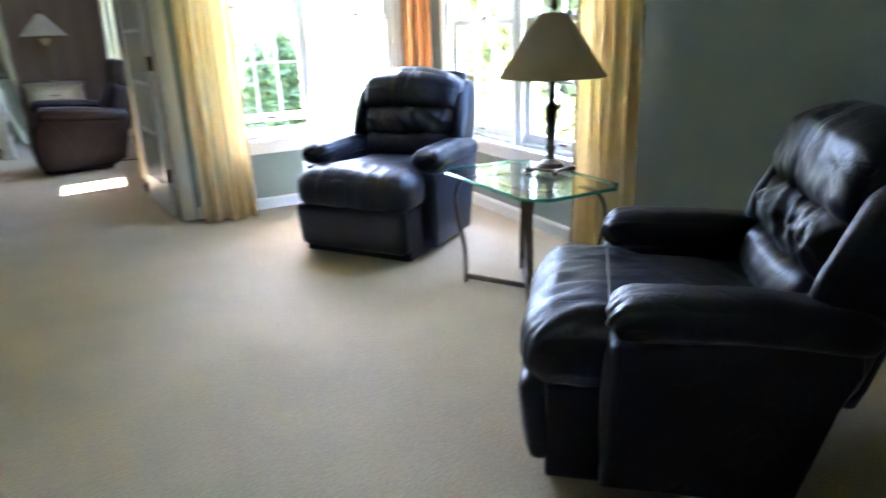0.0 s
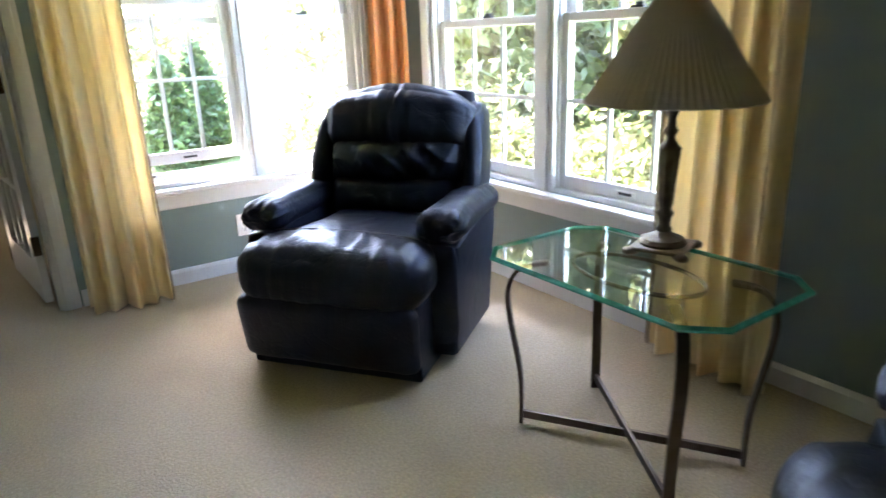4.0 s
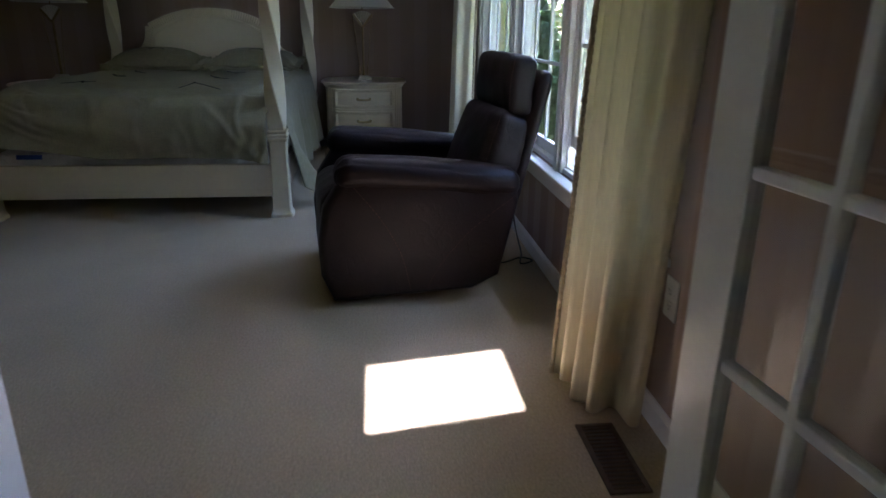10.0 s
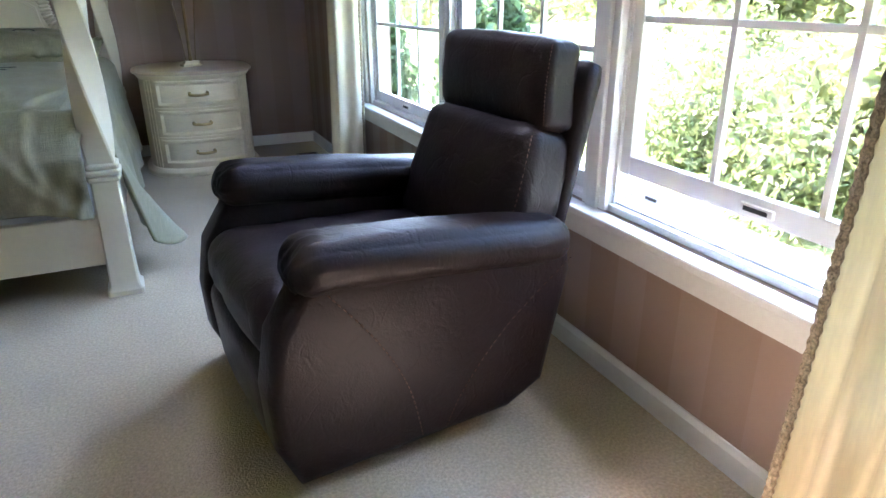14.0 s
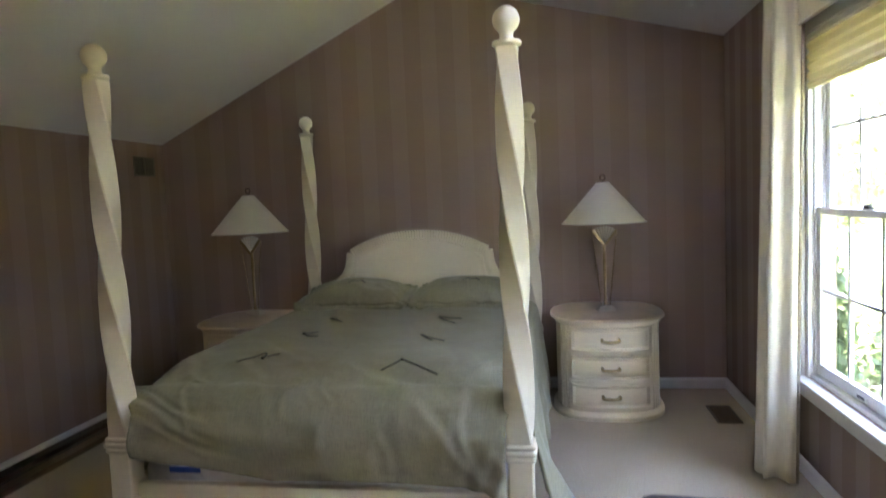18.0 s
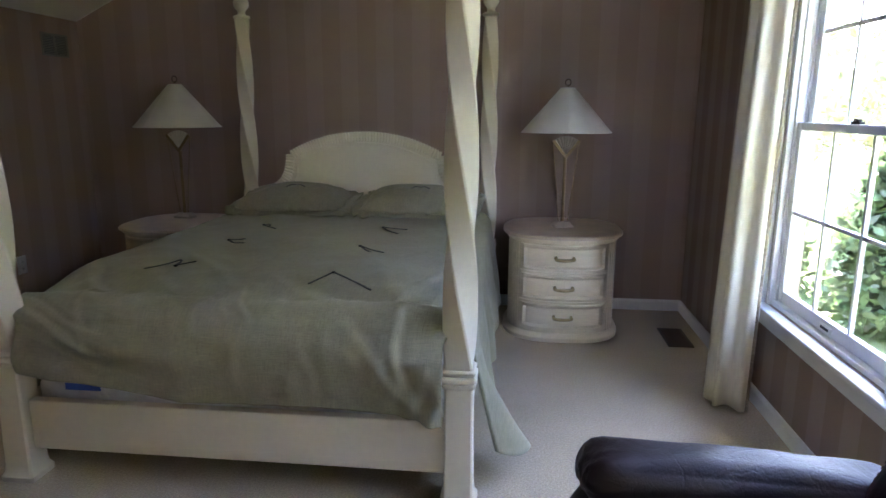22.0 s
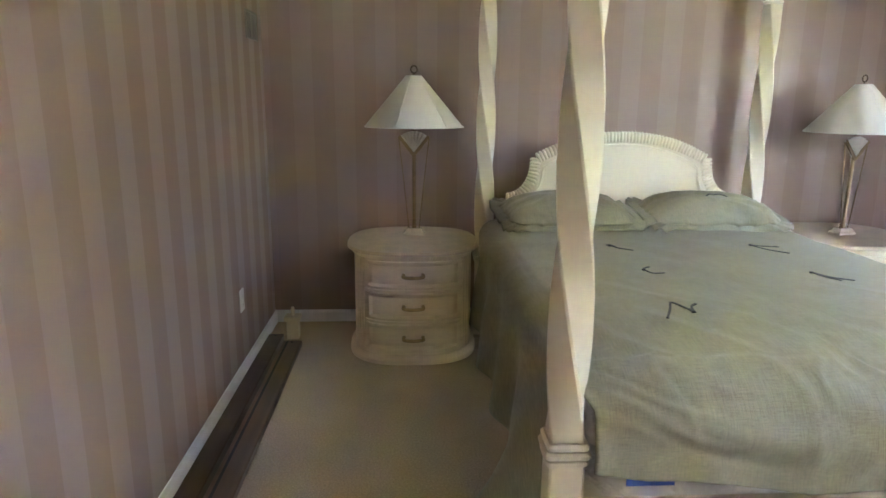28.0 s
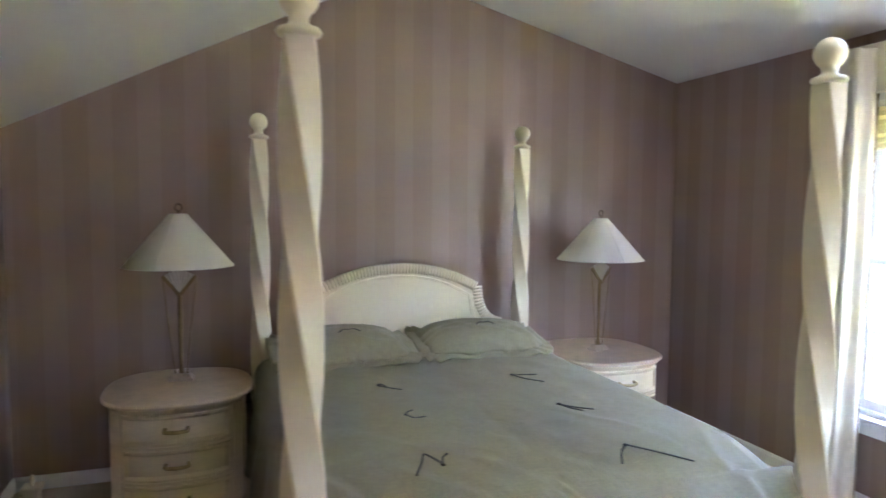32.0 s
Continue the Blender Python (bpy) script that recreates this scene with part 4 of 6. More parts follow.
# ---- glass side table and its lamp ----
def side_table(m):
    t = thing("side_table", "glass-topped side table on brown iron legs", "table", m)
    hx, hy, cut, z = 0.245, 0.385, 0.075, 0.53
    ring = [(-hx + cut, -hy), (hx - cut, -hy), (hx, -hy + cut), (hx, hy - cut), (hx - cut, hy), (-hx + cut, hy), (-hx, hy - cut), (-hx, -hy + cut)]
    inner = [(x * 0.955, y * 0.97) for x, y in ring]
    bm = loft(bmesh.new(), [[(x, y, z) for x, y in inner], [(x, y, z + 0.003) for x, y in ring], [(x, y, z + 0.008) for x, y in ring], [(x, y, z + 0.013) for x, y in inner]])
    for f in bm.faces:
        f.material_index = 0 if abs(f.normal.z) > 0.9 or len(f.verts) > 4 else 1
    part("glass_top", bm, (TOPGLASS, EDGEGLASS), t, "clear bevelled glass with a green edge")
    for sx in (-1, 1):
        for sy in (-1, 1):
            bm = bmesh.new()
            x, y = sx * 0.165, sy * 0.265
            line = bezier([(x, y, 0.0), (x * 1.01, y * 1.01, 0.16), (x * 1.14, y * 1.09, 0.34), (x * 1.17, y * 1.10, 0.44), (x * 1.02, y * 1.0, 0.505), (x * 0.72, y * 0.78, 0.524)], 8)
            ribbon(bm, line, 0.028, 0.011, (sx, sy * 1.2, 0.001))
            part("leg", bm, WROUGHT, t, smooth=True)
        bm = bmesh.new()
        ribbon(bm, [(-0.165, -sx * 0.265, 0.035 + 0.006 * sx), (0.165, sx * 0.265, 0.035 + 0.006 * sx)], 0.011, 0.024)
        part("stretcher", bm, WROUGHT, t)
    bm = bmesh.new()
    tube(bm, [(0.125 * math.cos(a) * 0.9, 0.2 * math.sin(a), 0.521) for a in (k * math.pi / 16 for k in range(33))], 0.006, 6)
    part("ring", bm, WROUGHT, t, smooth="all")
    return t


side_table(pose(3.897, 3.043, 0))


def bronze_lamp(m):
    t = thing("table_lamp", "antique bronze table lamp with a pleated tan shade", "lamp", m)
    part("foot_plate", boxes((-0.075, 0.075, -0.075, 0.075, 0.012, 0.024), bevel=0.005), BRONZE, t, smooth=True)
    for k in range(4):
        a = math.pi / 4 + k * math.pi / 2
        part("claw_foot", soft(0.045, 0.03, 0.022, 0.01, 4, at=(0.095 * math.cos(a), 0.095 * math.sin(a), 0.0115), turn=(0, 0, math.degrees(a))), BRONZE, t, smooth="all")
    bm = lathe(bmesh.new(), [(0.06, 0.022), (0.064, 0.03), (0.055, 0.042), (0.03, 0.052), (0.018, 0.06)], 28)
    part("pedestal", bm, BRONZE, t, smooth=True)
    prof = [(0.016, 0.058), (0.022, 0.066), (0.015, 0.078), (0.018, 0.1), (0.024, 0.112), (0.016, 0.122), (0.019, 0.15), (0.021, 0.2), (0.026, 0.26), (0.029, 0.283), (0.032, 0.29), (0.024, 0.298), (0.014, 0.312), (0.013, 0.325), (0.02, 0.337), (0.012, 0.35), (0.011, 0.372), (0.017, 0.385), (0.011, 0.397), (0.009, 0.43)]
    bm = bmesh.new()
    seg = 32
    loft(bm, [[(r * (1 + (0.09 if 0.14 < z < 0.28 else 0) * math.cos(8 * a)) * math.cos(a), r * (1 + (0.09 if 0.14 < z < 0.28 else 0) * math.cos(8 * a)) * math.sin(a), z) for a in (2 * math.pi * i / seg for i in range(seg))] for r, z in prof])
    part("column", bm, BRONZE, t, "fluted bronze column", smooth="all")
    bm = bmesh.new()
    n = 144
    rings = []
    for r, z in ((0.228, 0.415), (0.17, 0.50), (0.11, 0.60), (0.056, 0.675), (0.053, 0.675), (0.107, 0.60), (0.167, 0.50), (0.224, 0.4155)):
        rings.append([((r + (0.0035 if i % 2 else -0.0035) * (0.4 + r * 3)) * math.cos(2 * math.pi * i / n), (r + (0.0035 if i % 2 else -0.0035) * (0.4 + r * 3)) * math.sin(2 * math.pi * i / n), z) for i in range(n)])
    loft(bm, rings, caps=False, closed=True)
    part("shade", bm, SHADE_TAN, t, "pleated tan fabric shade")
    bm = bmesh.new()
    tube(bm, [(0.229 * math.cos(a), 0.229 * math.sin(a), 0.416) for a in (k * math.pi / 24 for k in range(49))], 0.003, 6)
    part("shade_rim", bm, SHADE_TAN, t)
    part("finial", lathe(bmesh.new(), [(0.004, 0.43), (0.004, 0.682), (0.016, 0.685), (0.014, 0.692), (0.02, 0.704), (0.014, 0.72), (0.002, 0.742)], 14), BRONZE, t, smooth=True)
    return t


bronze_lamp(pose(4.045, 3.07, 0.5435, 0, 0, 20))


# ---- curtains ----
def curtain(name, label, line, folds, amp, z0, z1, mat, seed=0, braid=None, gather=0.8, lean=(0, 0)):
    """A hanging panel along a line in plan, in deep rounded folds; lean: how far its head stands off its hem."""
    t = thing(name, label, "curtain", Matrix.Translation((line[0][0], line[0][1], 0)))
    pts = [Vector((x - line[0][0], y - line[0][1], 0)) for x, y in line]
    runs = [(b - a).length for a, b in zip(pts, pts[1:])]
    total = sum(runs)

    def along(u):
        d = max(0.0, min(1.0, u)) * total
        for (a, b), r in zip(zip(pts, pts[1:]), runs):
            if d <= r + 1e-9:
                return a + (b - a) * (d / r)
            d -= r
        return pts[-1]
    n, rings = folds * 12, []
    for f in (0, 0.03, 0.12, 0.25, 0.4, 0.55, 0.7, 0.85, 0.96, 1.0):
        z = z0 + (z1 - z0) * f
        wide = 1 - (1 - gather) * f
        front, back = [], []
        for i in range(n + 1):
            u = i / n
            way = along(u + 0.06) - along(u - 0.06)
            nrm = Vector((-way.y, way.x, 0)).normalized()
            a = 2 * math.pi * folds * (u + 0.03 * math.sin(5 * u + seed)) + 0.5 * noise.noise(Vector((u * 4, z * 0.9, seed)))
            w = amp * (0.75 + 0.5 * noise.noise(Vector((u * 6, seed, 0)))) * (1 - 0.35 * f)
            p = along(0.5 + (u - 0.5) * min(1.0, wide)) + nrm * (w * math.sin(a) + 0.008 * noise.noise(Vector((u * 9, z * 2.2, seed + 4)))) + Vector((lean[0] * f, lean[1] * f, z + (0.010 * math.sin(a * 0.5 + seed) if f == 0 else 0)))
            front.append(p)
            back.append(p + nrm * 0.004)
        rings.append(front + back[::-1])
    bm = loft(bmesh.new(), rings)
    bmesh.ops.recalc_face_normals(bm, faces=bm.faces[:])
    part("panel", bm, mat, t, smooth="all")
    if braid is not None:
        edge = [r[0 if braid == 0 else n] for r in rings]
        line = bezier(edge, 26)
        bm = bmesh.new()
        tube(bm, line, [0.007 + 0.003 * (k % 2) for k in range(len(line))], 7)
        part("braid", bm, BRAID, t, "brown beaded braid trim")
    return t


curtain("curtain", "cream silk curtain in deep folds, pooling at the carpet", ((2.785, 5.165), (2.94, 5.085), (3.135, 5.10)), 5, 0.042, 0.012, 2.45, DRAPE, 1.0, 1, 0.86)
curtain("curtain", "cream silk curtain gathered in the corner between windows", ((4.32, 5.20), (4.47, 5.02)), 3, 0.03, 0.012, 2.45, DRAPE_BACKLIT, 2.0, 0, 0.9)
curtain("curtain", "cream silk curtain in deep folds by the east window", ((4.44, 3.40), (4.40, 2.93)), 5, 0.042, 0.012, 2.45, DRAPE, 3.0, 0, 0.9)
curtain("curtain", "ivory silk curtain with a braided edge, hanging beside a window", ((2.62, 10.17), (2.55, 10.05), (2.565, 9.90), (2.69, 9.87)), 4, 0.022, 0.02, 2.40, DRAPE_PALE, 4.0, 1, 0.9, (0.055, 0.0))
curtain("curtain", "ivory silk curtain with a braided edge, near the french doors", ((2.575, 6.99), (2.60, 6.74), (2.735, 6.67)), 4, 0.038, 0.015, 2.40, DRAPE_WARM, 5.0, 0, 1.0, (0.085, -0.07))
t = thing("valance", "flat ivory fabric valance above the bedroom windows", "valance", Matrix())
part("face", boxes((2.70, 2.716, 6.66, 10.16, 2.175, 2.43), bevel=0.006), DRAPE_PALE, t)
part("top_board", boxes((2.716, 2.779, 6.676, 10.144, 2.412, 2.43), bevel=0.003), DRAPE_PALE, t)
for y0 in (6.66, 10.144):
    part("return", boxes((2.717, 2.779, y0, y0 + 0.016, 2.175, 2.411), bevel=0.004), DRAPE_PALE, t)
bm = bmesh.new()
tube(bm, [(2.700, 6.668, 2.179), (2.699, 8.4, 2.179), (2.700, 10.152, 2.179)], 0.006, 7)
part("welt", bm, DRAPE_PALE, t, smooth="all")
span3 = (WB[1] - WB[0] - 2 * MULL) / 3
for i in range(3):
    t = thing("window_shade", "cream cellular shade drawn up to the window head", "blind", east @ Matrix.Translation((i * (span3 + MULL), 0, 0)), "cellular shades")
    n = 9
    zz = [1.912 + k * 0.023 for k in range(n + 1)]
    prof = []
    for k, z in enumerate(zz):
        prof.append((0.006 if k % 2 else -0.012, z))
    ring = prof + [(0.024 - p, z) for p, z in prof[::-1]]
    bm = loft(bmesh.new(), [[(u, v, z) for v, z in ring] for u in (0.035, span3 - 0.035)])
    bmesh.ops.recalc_face_normals(bm, faces=bm.faces[:])
    part("pleated_fabric", bm, CELL, t)
    part("bottom_rail", boxes((0.034, span3 - 0.034, -0.004, 0.026, 1.899, 1.911), bevel=0.003), CELL, t)
    part("head_rail", boxes((0.033, span3 - 0.033, -0.012, 0.034, 2.12, 2.149), bevel=0.003), VINYL, t)
    if i == 0:
        bm = bmesh.new()
        tube(bm, bezier([(span3 - 0.06, -0.008, 2.12), (span3 - 0.06, -0.012, 1.6), (span3 - 0.065, -0.014, 1.1), (span3 - 0.075, -0.014, 0.98), (span3 - 0.085, -0.014, 1.02), (span3 - 0.072, -0.013, 1.2)], 8), 0.0025, 6)
        part("cord", bm, PLATE, t, "white pull cord")


# ---- four-poster bed ----
BX0, BX1, BYF, BYH = -0.235, 1.42, 9.03, 11.28


def bed_post(bed, x, y, rise=0.0):
    p = new("post")
    p.parent = bed
    p.matrix_basis = Matrix.Translation((x, y, 0))
    bm = bmesh.new()

    def square(h, z, ang=0.0, soft_r=0.12):
        out = []
        for k in range(4):
            for e in (-0.86, -0.3, 0.3, 0.86):
                q = Vector((1.0 if abs(e) < 0.8 else 0.985, e, 0)) * h
                q.rotate(Euler((0, 0, ang + k * math.pi / 2)))
                out.append((q.x, q.y, z))
        return out
    loft(bm, [square(0.066, 0.0), square(0.066, 0.02), square(0.056, 0.035), square(0.053, 0.06), square(0.05, 0.25), square(0.049, 0.455)])
    part("post_base", bm, CREAM, p, smooth=True)
    for z, h in ((0.455, 0.058), (0.478, 0.063), (0.501, 0.058)):
        bm = loft(bmesh.new(), [square(h - 0.006, z), square(h, z + 0.006), square(h, z + 0.016), square(h - 0.006, z + 0.022)])
        part("collar", bm, CREAM, p, smooth=True)
    steps, top = 72, 1.962 + rise
    turn = -math.radians(90) / 0.48
    rings = []
    for k in range(steps + 1):
        z = 0.523 + (top - 0.523) * k / steps
        rings.append(square(0.047 - 0.008 * k / steps, z, turn * (z - 0.523)))
    bm = loft(bmesh.new(), rings)
    part("twisted_shaft", bm, CREAM, p, smooth=True)
    ball = [(0.05 * math.cos(d), 0.098 + 0.05 * math.sin(d)) for d in (radians(v) for v in range(-55, 90, 12))]
    part("finial", lathe(bmesh.new(), [(r, top + z) for r, z in [(0.035, 0.0), (0.052, 0.006), (0.055, 0.014), (0.05, 0.022), (0.03, 0.028), (0.024, 0.038), (0.026, 0.05)] + ball + [(0.004, 0.148)]], 28), CREAM, p, smooth="all")
    return p


bed = thing("bed", "cream four-poster bed with twisted posts", "bed", Matrix())
for x in (BX0, BX1):
    bed_post(bed, x - (0.015 if x < 0 else 0.0), BYF, 0.033)
    bed_post(bed, x + (0.013 if x < 0 else 0.0), BYH)
part("foot_rail", boxes((BX0 + 0.04, BX1 - 0.04, BYF - 0.02, BYF + 0.02, 0.122, 0.318), bevel=0.005), CREAM, bed)
for x in (BX0, BX1):
    part("side_rail", boxes((x - 0.018, x + 0.018, BYF + 0.045, BYH - 0.045, 0.135, 0.315), bevel=0.004), CREAM, bed)
HC = (BX0 + BX1) / 2


def head_outline(grow=0.0, n=40):
    """Half outline of the headboard from the middle outwards: (x from the middle, z)."""
    pts = []
    for k in range(n + 1):
        f = k / n
        x = 0.545 * f
        pts.append((x + grow * f, 1.238 - 0.135 * f ** 2.2 + grow))
    for k in range(1, 19):
        f = k / 18
        a = f * math.pi / 2
        pts.append((0.548 + grow + 0.165 * (1 - math.cos(a)), 1.098 + grow - 0.225 * math.sin(a) ** 0.9))
    return pts


def head_ring(grow, low):
    half = head_outline(grow)
    right = [(HC + x, z) for x, z in half]
    left = [(HC - x, z) for x, z in half[1:]]
    return [(HC - half[-1][0], low)] + left[::-1] + right + [(HC + half[-1][0], low)]


board = part("headboard", loft(bmesh.new(), [[(x, 11.262, z) for x, z in head_ring(-0.03, 0.35)], [(x, 11.30, z) for x, z in head_ring(-0.03, 0.35)]]), CREAM, bed)
half = head_outline(-0.028)
rib_bm = lathe(bmesh.new(), [(0.002, -0.034), (0.0085, -0.028), (0.0115, -0.012), (0.0115, 0.012), (0.0085, 0.028), (0.002, 0.034)], 8)
first = None
arc, want = 0.0, 0.009
for (xa, za), (xb, zb) in zip(half, half[1:]):
    step = math.hypot(xb - xa, zb - za)
    while want <= arc + step:
        f = (want - arc) / step
        x, z = xa + (xb - xa) * f, za + (zb - za) * f
        ang = math.degrees(math.atan2(zb - za, xb - xa))
        for s in (1, -1):
            m = Matrix.Translation((HC + s * x, 11.258, z)) @ Euler((0, radians(-ang * s), 0)).to_matrix().to_4x4()
            if first is None:
                first = part("rib", rib_bm, CREAM, board, smooth="all", pose_at=m)
            else:
                again(first, m, board)
        want += 0.0205
    arc += step
for grow in (-0.075, -0.082):
    ring = head_ring(grow, 0.5)[1:-1]
    bm = bmesh.new()
    tube(bm, [(x, 11.262, z) for x, z in ring], 0.006 if grow > -0.08 else 0.004, 7)
    part("bead", bm, CREAM, board, smooth="all")

# mattress and bedding
t = thing("mattress", "white quilted mattress and box spring, showing below the cover", "mattress", Matrix())
part("box_spring", soft(1.56, 2.13, 0.20, 0.04, 10, at=(HC, 10.11, 0.30)), TICKING, t, smooth="all")
part("mattress_body", soft(1.54, 2.065, 0.28, 0.08, 12, (0, 0, 0.01), (HC, 10.1325, 0.54)), TICKING, t, smooth="all")
part("tape", boxes((-0.062, 0.078, 9.0405, 9.044, 0.354, 0.380)), TAPE, t, "strip of blue masking tape")


def fabric_bump(x, y, z):
    q = Vector((x * 3.1, y * 2.2, z * 3.0))
    return 0.009 * noise.noise(q) + 0.004 * noise.noise(q * 2.7) + 0.0012 * noise.noise(q * 7.0)


# creases of the cloth: from (x, v) to (x, v), width, height; v runs from the pillows over the foot edge (0) and down
CREASES = ((0.12, -0.30, 0.36, 0.04, 0.050, 0.008), (0.36, 0.02, 0.42, 0.24, 0.030, 0.006), (0.49, -0.05, 0.46, 0.10, 0.018, 0.010),
           (0.58, -0.10, 0.66, 0.07, 0.016, 0.010), (0.54, -0.07, 0.57, 0.05, 0.013, 0.007), (-0.20, 0.09, 0.18, 0.25, 0.022, 0.010),
           (-0.20, 0.03, 0.06, 0.14, 0.018, 0.010), (-0.20, 0.16, 0.20, 0.30, 0.018, 0.008), (0.00, -0.04, 0.03, 0.20, 0.020, 0.007),
           (0.66, 0.08, 0.64, 0.36, 0.030, 0.007), (1.20, 0.04, 1.32, 0.34, 0.028, 0.012), (1.06, 0.10, 1.30, 0.33, 0.030, 0.012),
           (0.90, 0.16, 0.94, 0.36, 0.030, 0.006), (0.10, -0.62, 0.46, -0.22, 0.045, 0.006), (0.92, -0.70, 1.12, -0.25, 0.040, 0.006),
           (0.70, -0.20, 0.98, 0.02, 0.050, 0.006), (-0.16, -0.30, 0.02, -0.02, 0.040, 0.009), (1.30, -0.35, 1.20, 0.02, 0.040, 0.009))


def crease(x, v):
    h = 0.0
    for xa, va, xb, vb, w, up in CREASES:
        dx, dv = xb - xa, vb - va
        ll = dx * dx + dv * dv
        t = ((x - xa) * dx + (v - va) * dv) / ll
        if -0.35 < t < 1.35:
            off = ((x - xa) * dv - (v - va) * dx) / math.sqrt(ll) + 0.012 * math.sin(5 * t + xa * 9)
            ends = max(0.0, min(1.0, (t + 0.35) / 0.5)) * max(0.0, min(1.0, (1.35 - t) / 0.5))
            w *= 0.72
            h += 0.7 * up * ends * (math.exp(-abs(off / w) ** 1.5) - 0.45 * math.exp(-((off - 1.5 * w) / w) ** 2))
    diag = math.exp(-max(0.0, x + 0.22) / 0.22) * max(0.0, min(1.0, (v + 0.05) / 0.1))
    h += 0.0045 * diag * ridged(x * 5 - v * 16, x * 3 + v * 3, 1.0)
    h += 0.005 * ridged(x * 4.2 + 1.5 * v, v * 3.0 - x, 7.0) * max(0.0, min(1.0, (v + 0.5) / 0.4))
    return h


cover = thing("comforter", "rumpled sage green linen-weave comforter with black ties", "bedding", Matrix())
bm = bmesh.new()
TOPZ, HALF = 0.74, 0.862
SINK = 0.05
LIP = 9.13


def sunk(y):
    """How far the cover has sunk towards the foot of the bed."""
    return SINK * max(0.0, 1 - (y - 9.085) / 0.48) ** 2


rows = []
NS, NT = 240, 180
for j in range(NT + 1):
    y = 11.12 - (11.12 - LIP) * j / NT
    foot = max(0.0, 1 - (y - 9.085) / 0.45)
    flare = math.exp(-((y - 9.27) / 0.13) ** 2)
    row = []
    for i in range(NS + 1):
        s = -1.36 + 2.72 * i / NS
        side = 1 if s > 0 else -1
        a = abs(s)
        rr = 0.09
        bend = HALF - rr
        length = 0.51 + 0.05 * noise.noise(Vector((y * 1.7, side * 3.0, 0))) + 0.06 * foot - 0.14 * max(0.0, 1 - (y - 9.085) / 0.13) ** 2
        if a < bend:
            x, z, nx, nz = a, TOPZ, 0.0, 1.0
        else:
            q = (a - bend) / (rr * math.pi / 2)
            if q < 1:
                x, z = bend + rr * math.sin(q * math.pi / 2), TOPZ - rr * (1 - math.cos(q * math.pi / 2))
                nx, nz = math.sin(q * math.pi / 2), math.cos(q * math.pi / 2)
            else:
                d = (a - bend - rr * math.pi / 2) / (1.36 - bend - rr * math.pi / 2) * length
                fold = 0.030 * math.sin(y * 13 + 2.0 * side + 2.5 * noise.noise(Vector((y * 2, side, 0)))) * min(1, d / 0.3) * (1 - 0.6 * foot)
                x, z = HALF + 0.03 * d + 0.10 * d * d + fold + flare * d * (0.10 + 0.52 * d), TOPZ - rr - d
                nx, nz = 1.0, 0.1
        crown = 0.012 * math.sin(min(1.0, a / HALF) * 3.0) if a < bend else 0
        b = fabric_bump(s, y, z) + (crease(HC + s, 9.085 - y) if a < HALF else 0.0)
        x *= 1 - (0.085 if side > 0 else 0.065) * foot ** 2 * (1 - max(0.0, min(1.0, (TOPZ - 0.1 - z) / 0.1)) if side > 0 else 1)
        row.append(bm.verts.new((HC + side * (x + nx * b), y, z + nz * b + crown - sunk(y) * max(0.0, min(1.0, 1 - (TOPZ - z) / 0.3)))))
    rows.append(row)
for a, b in zip(rows, rows[1:]):
    for i in range(NS):
        bm.faces.new((a[i], b[i], b[i + 1], a[i + 1]))
# the foot end, turned down between the posts, with its hem sloping
NF = 60
cols = [i for i in range(NS + 1) if abs(-1.36 + 2.72 * i / NS) <= 0.84]
front = [[rows[-1][i] for i in cols]]
for j in range(1, NF + 1):
    row = []
    for i in cols:
        s = -1.36 + 2.72 * i / NS
        u = s / 0.834
        rr = 0.17
        hem_z = 0.450 - 0.086 * min(1.0, (u + 1) / 0.8) + 0.010 * noise.noise(Vector((u * 2.6, 3.0, 0))) - 0.03 * max(0.0, u - 0.75) / 0.25
        head = TOPZ - sunk(LIP)
        d = (head - hem_z + rr * (math.pi / 2 - 1)) * j / NF
        if d < rr * math.pi / 2:
            q = d / rr
            y, z, ny, nz = LIP - 0.14 * math.sin(q), head - rr * (1 - math.cos(q)), -math.sin(q), math.cos(q)
        else:
            y, z, ny, nz = 8.99, head - rr - (d - rr * math.pi / 2), -1.0, 0.0
        drop = max(0.0, head - z)
        x = s * (1 - 0.075 * min(1, drop / 0.08))
        swell = 0.022 * math.sin(min(1.0, drop / 0.30) * math.pi) + 0.012 * min(1, drop / 0.05)
        bunch = max(0.0, (u - 0.66) / 0.34) * max(0.0, drop - 0.12) / 0.2
        slack = max(0.0, min(1.0, (drop - 0.06) / 0.08))
        ease = (-u + 1) / 2
        gathers = slack * 0.016 * ease ** 2 * math.sin(34 * (drop - 0.16 * (u + 1)) + 1.4 * noise.noise(Vector((u * 3, drop * 4, 2.0))))
        gathers += slack * 0.014 * max(0.0, u) ** 3 * ridged(u * 4.5 + 2.5 * drop, drop * 4.0 - u, 9.0)
        gathers += 0.006 * slack * ridged(u * 2.3 + drop * 1.5, drop * 2.0 - u, 4.0)
        ruffle = bunch * (0.030 + 0.012 * math.sin(58 * u + 26 * drop) + 0.010 * math.sin(31 * u - 44 * drop)) + max(0.0, (-u - 0.82) / 0.18) * 0.012 * math.sin(42 * drop + 1.0) * min(1, drop / 0.1)
        near = min(1.0, j / 14)
        b = crease(HC + s, d - 0.045) + fabric_bump(s, LIP * (1 - near) + y * near, head * (1 - near) + z * near)
        crown = 0.012 * math.sin(min(1.0, abs(s) / HALF) * 3.0) * max(0, 1 - drop / 0.06)
        row.append(bm.verts.new((HC + x, y - swell - ruffle - gathers + ny * b, z + nz * b + crown)))
    front.append(row)
